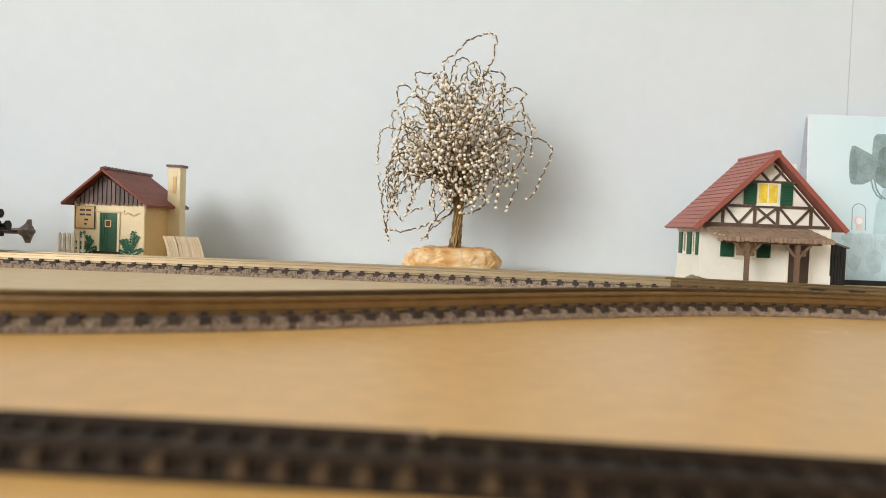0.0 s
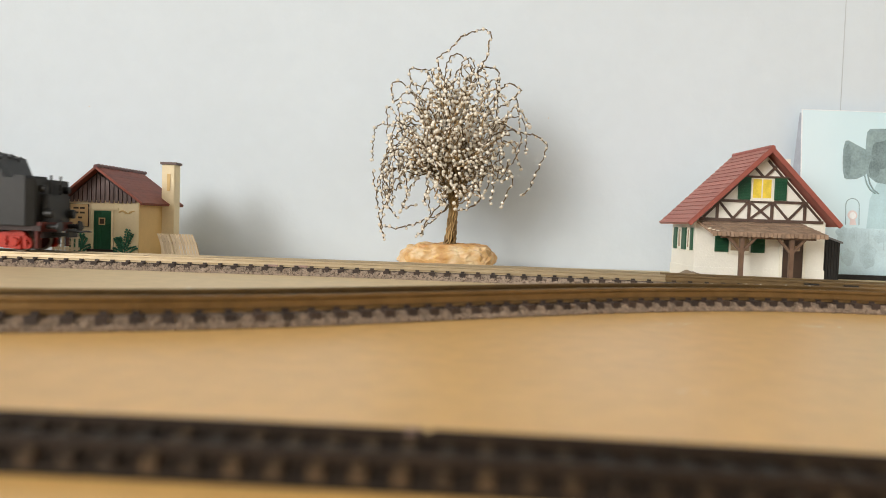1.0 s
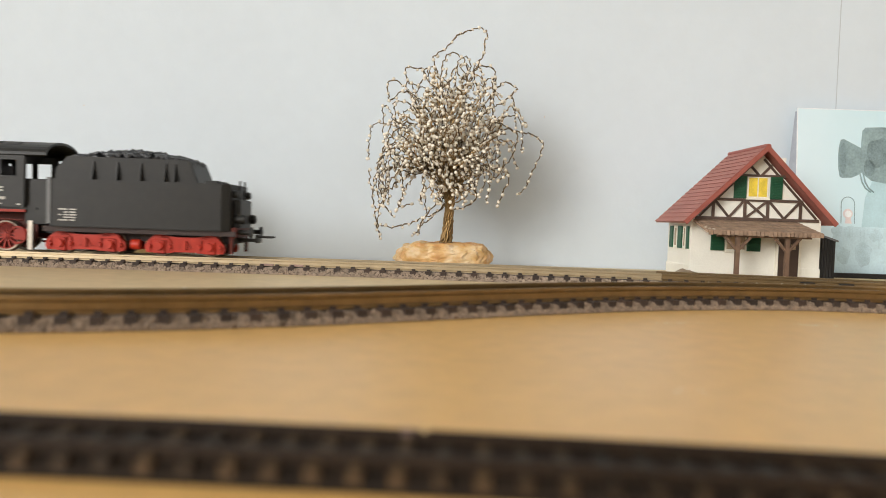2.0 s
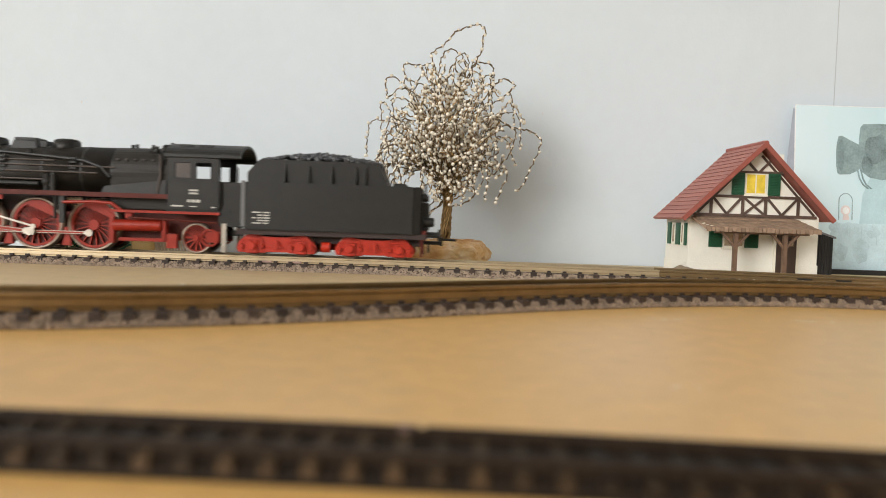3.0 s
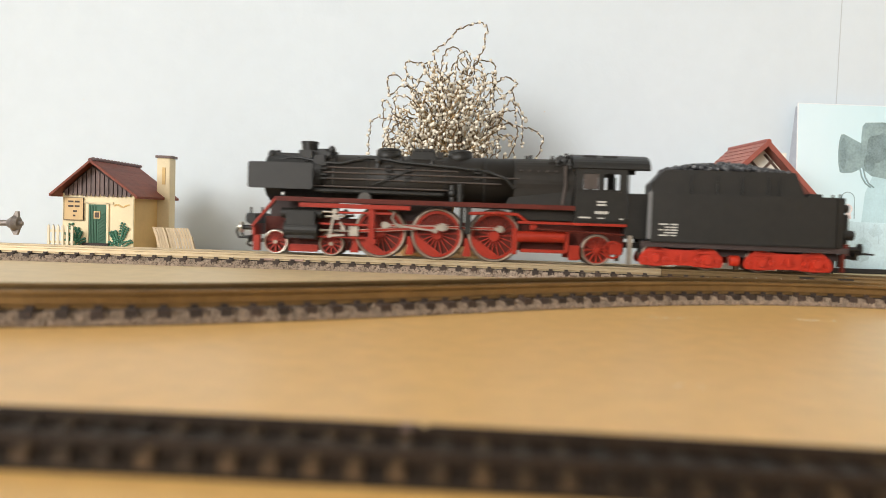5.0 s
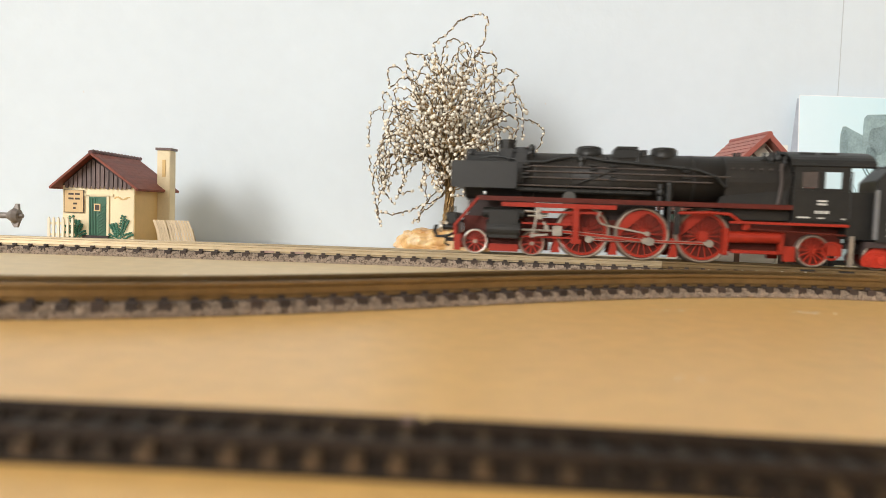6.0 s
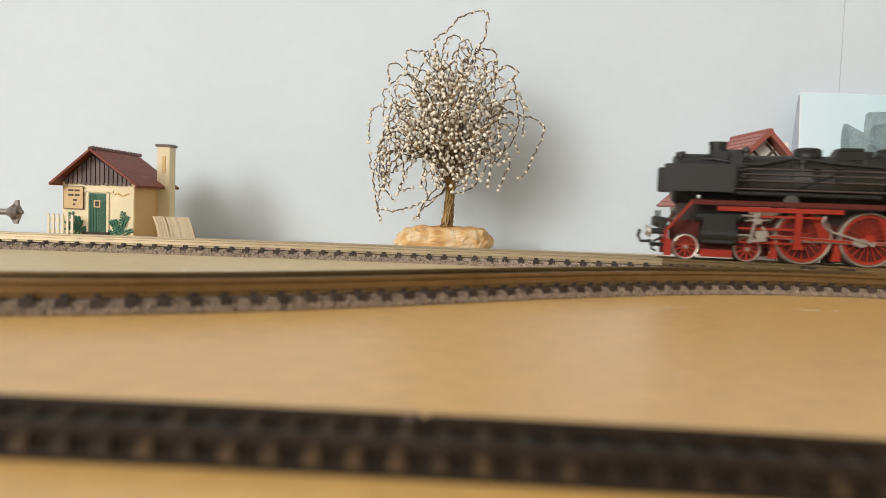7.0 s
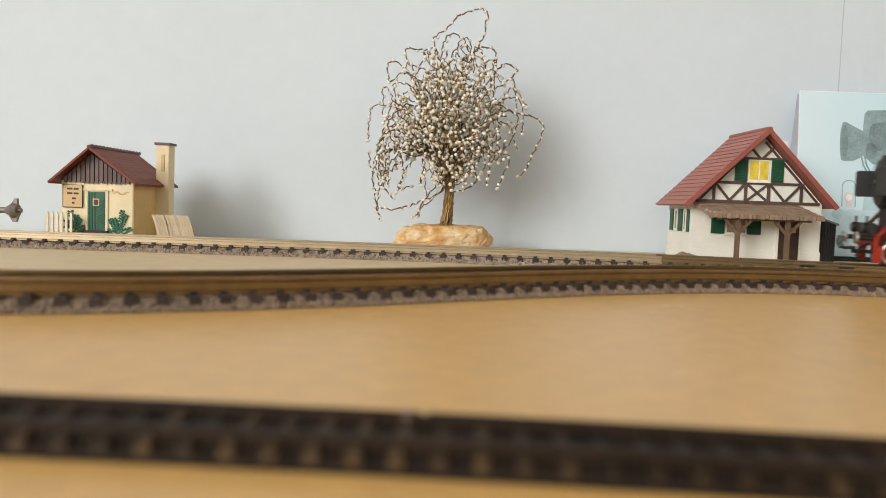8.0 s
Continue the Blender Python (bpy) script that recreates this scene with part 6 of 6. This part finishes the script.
def place(t):
    """Smooth run through RUN."""
    n = len(RUN)

    def slope(i):
        if i == 0:
            return 0.0
        if i == n - 1:
            return (RUN[-1][1] - RUN[-2][1]) / (RUN[-1][0] - RUN[-2][0])
        (ta, sa), (tb, sb), (tc, sc) = RUN[i - 1], RUN[i], RUN[i + 1]
        d0, d1 = (sb - sa) / (tb - ta), (sc - sb) / (tc - tb)
        return (d0 * (tc - tb) + d1 * (tb - ta)) / (tc - ta)
    i = max(k for k in range(n - 1) if RUN[k][0] <= t + 1e-9)
    (ta, sa), (tb, sb) = RUN[i], RUN[i + 1]
    h = tb - ta
    u = (t - ta) / h
    return ((2 * u ** 3 - 3 * u ** 2 + 1) * sa + (u ** 3 - 2 * u ** 2 + u) * h * slope(i)
            + (-2 * u ** 3 + 3 * u ** 2) * sb + (u ** 3 - u ** 2) * h * slope(i + 1))


def on_track(s, a, b, at_a):
    """Pose of a vehicle whose pivots lie a and b along it; its own x = at_a is at the first pivot."""
    xa, ya, _ = main_line(s + a)
    xb, yb, _ = main_line(s + b)
    th = math.atan2(yb - ya, xb - xa)
    return pose((xa - at_a * math.cos(th)) * MM, (ya - at_a * math.sin(th)) * MM, RAIL_TOP * MM, 0, 0, math.degrees(th))


def motions():
    times = [i / 15 for i in range(121)]
    runs = [place(t) for t in times]
    walk(loco, [(t, on_track(s, 13.0, 125.0, 13.0)) for t, s in zip(times, runs)])
    walk(tender, [(t, on_track(s, 187.0, 232.4, 187.0 - 212.8)) for t, s in zip(times, runs)])
    s0 = place(4.5)

    def turn(s, r):
        return (s - s0) / r
    for w, x, y, r, side in loco_moving["wheels"] + [e for e in tender_wheels]:
        start = radians(-283) if r == DR else 0.0
        rows = []
        for t, s in zip(times, runs):
            a = math.degrees(turn(s, r * (0.977 if r == DR else 1.0)) + start)
            if side > 0:
                m = pose(x * MM, y * MM, r * MM) @ pose(0, 0, 0, 0, a + 90.0, 0) @ pose(0, 0, 0, 0, 0, 180.0)
            else:
                m = pose(x * MM, y * MM, r * MM, 0, a, 0)
            rows.append((t, m))
        walk(w, rows)
    for rod, main, cross, ecc, side in loco_moving["rods"]:
        rr, mm_, cc, ee = [], [], [], []
        for t, s in zip(times, runs):
            a = turn(s, DR * 0.977) + radians(-283) + (math.pi / 2 if side > 0 else 0)
            # a turns clockwise as seen from -y: the pin lies at cos a, -sin a
            px, pz = CRANK * math.cos(a), -CRANK * math.sin(a)
            if side > 0:
                px, pz = -px, -pz
            rr.append((t, pose((DRIVERS[0] + px) * MM, side * 10.9 * MM, (DR + pz) * MM)))
            bx, bz = DRIVERS[1] + px, DR + pz
            hx = bx - math.sqrt(41.0 ** 2 - (bz - 12.0) ** 2)
            tilt = math.atan2(bz - 12.0, bx - hx)
            mm_.append((t, pose(hx * MM, side * 12.0 * MM, 12.0 * MM, 0, -math.degrees(tilt), 0)))
            cc.append((t, pose(hx * MM, side * 12.8 * MM, 12.0 * MM)))
            ex, ez = DRIVERS[1] + px * 0.2 - 0.35 * pz, DR + pz * 0.2 + 0.35 * px
            lx = ex - math.sqrt(18.5 ** 2 - (ez - 15.4) ** 2)
            tl = math.atan2(ez - 15.4, ex - lx)
            ee.append((t, pose(lx * MM, side * 14.2 * MM, 15.4 * MM, 0, -math.degrees(tl), 0)))
        walk(rod, rr)
        walk(main, mm_)
        walk(cross, cc)
        walk(ecc, ee)


build_board()
build_room()
build_hut()
build_fence()
build_bench()
build_house()
build_mounds()
build_stone()
build_tree()
build_card()
build_dark_strip()
build_rod()
loco, loco_moving = build_loco()
tender, tender_wheels = build_tender()
build_tracks()
motions()
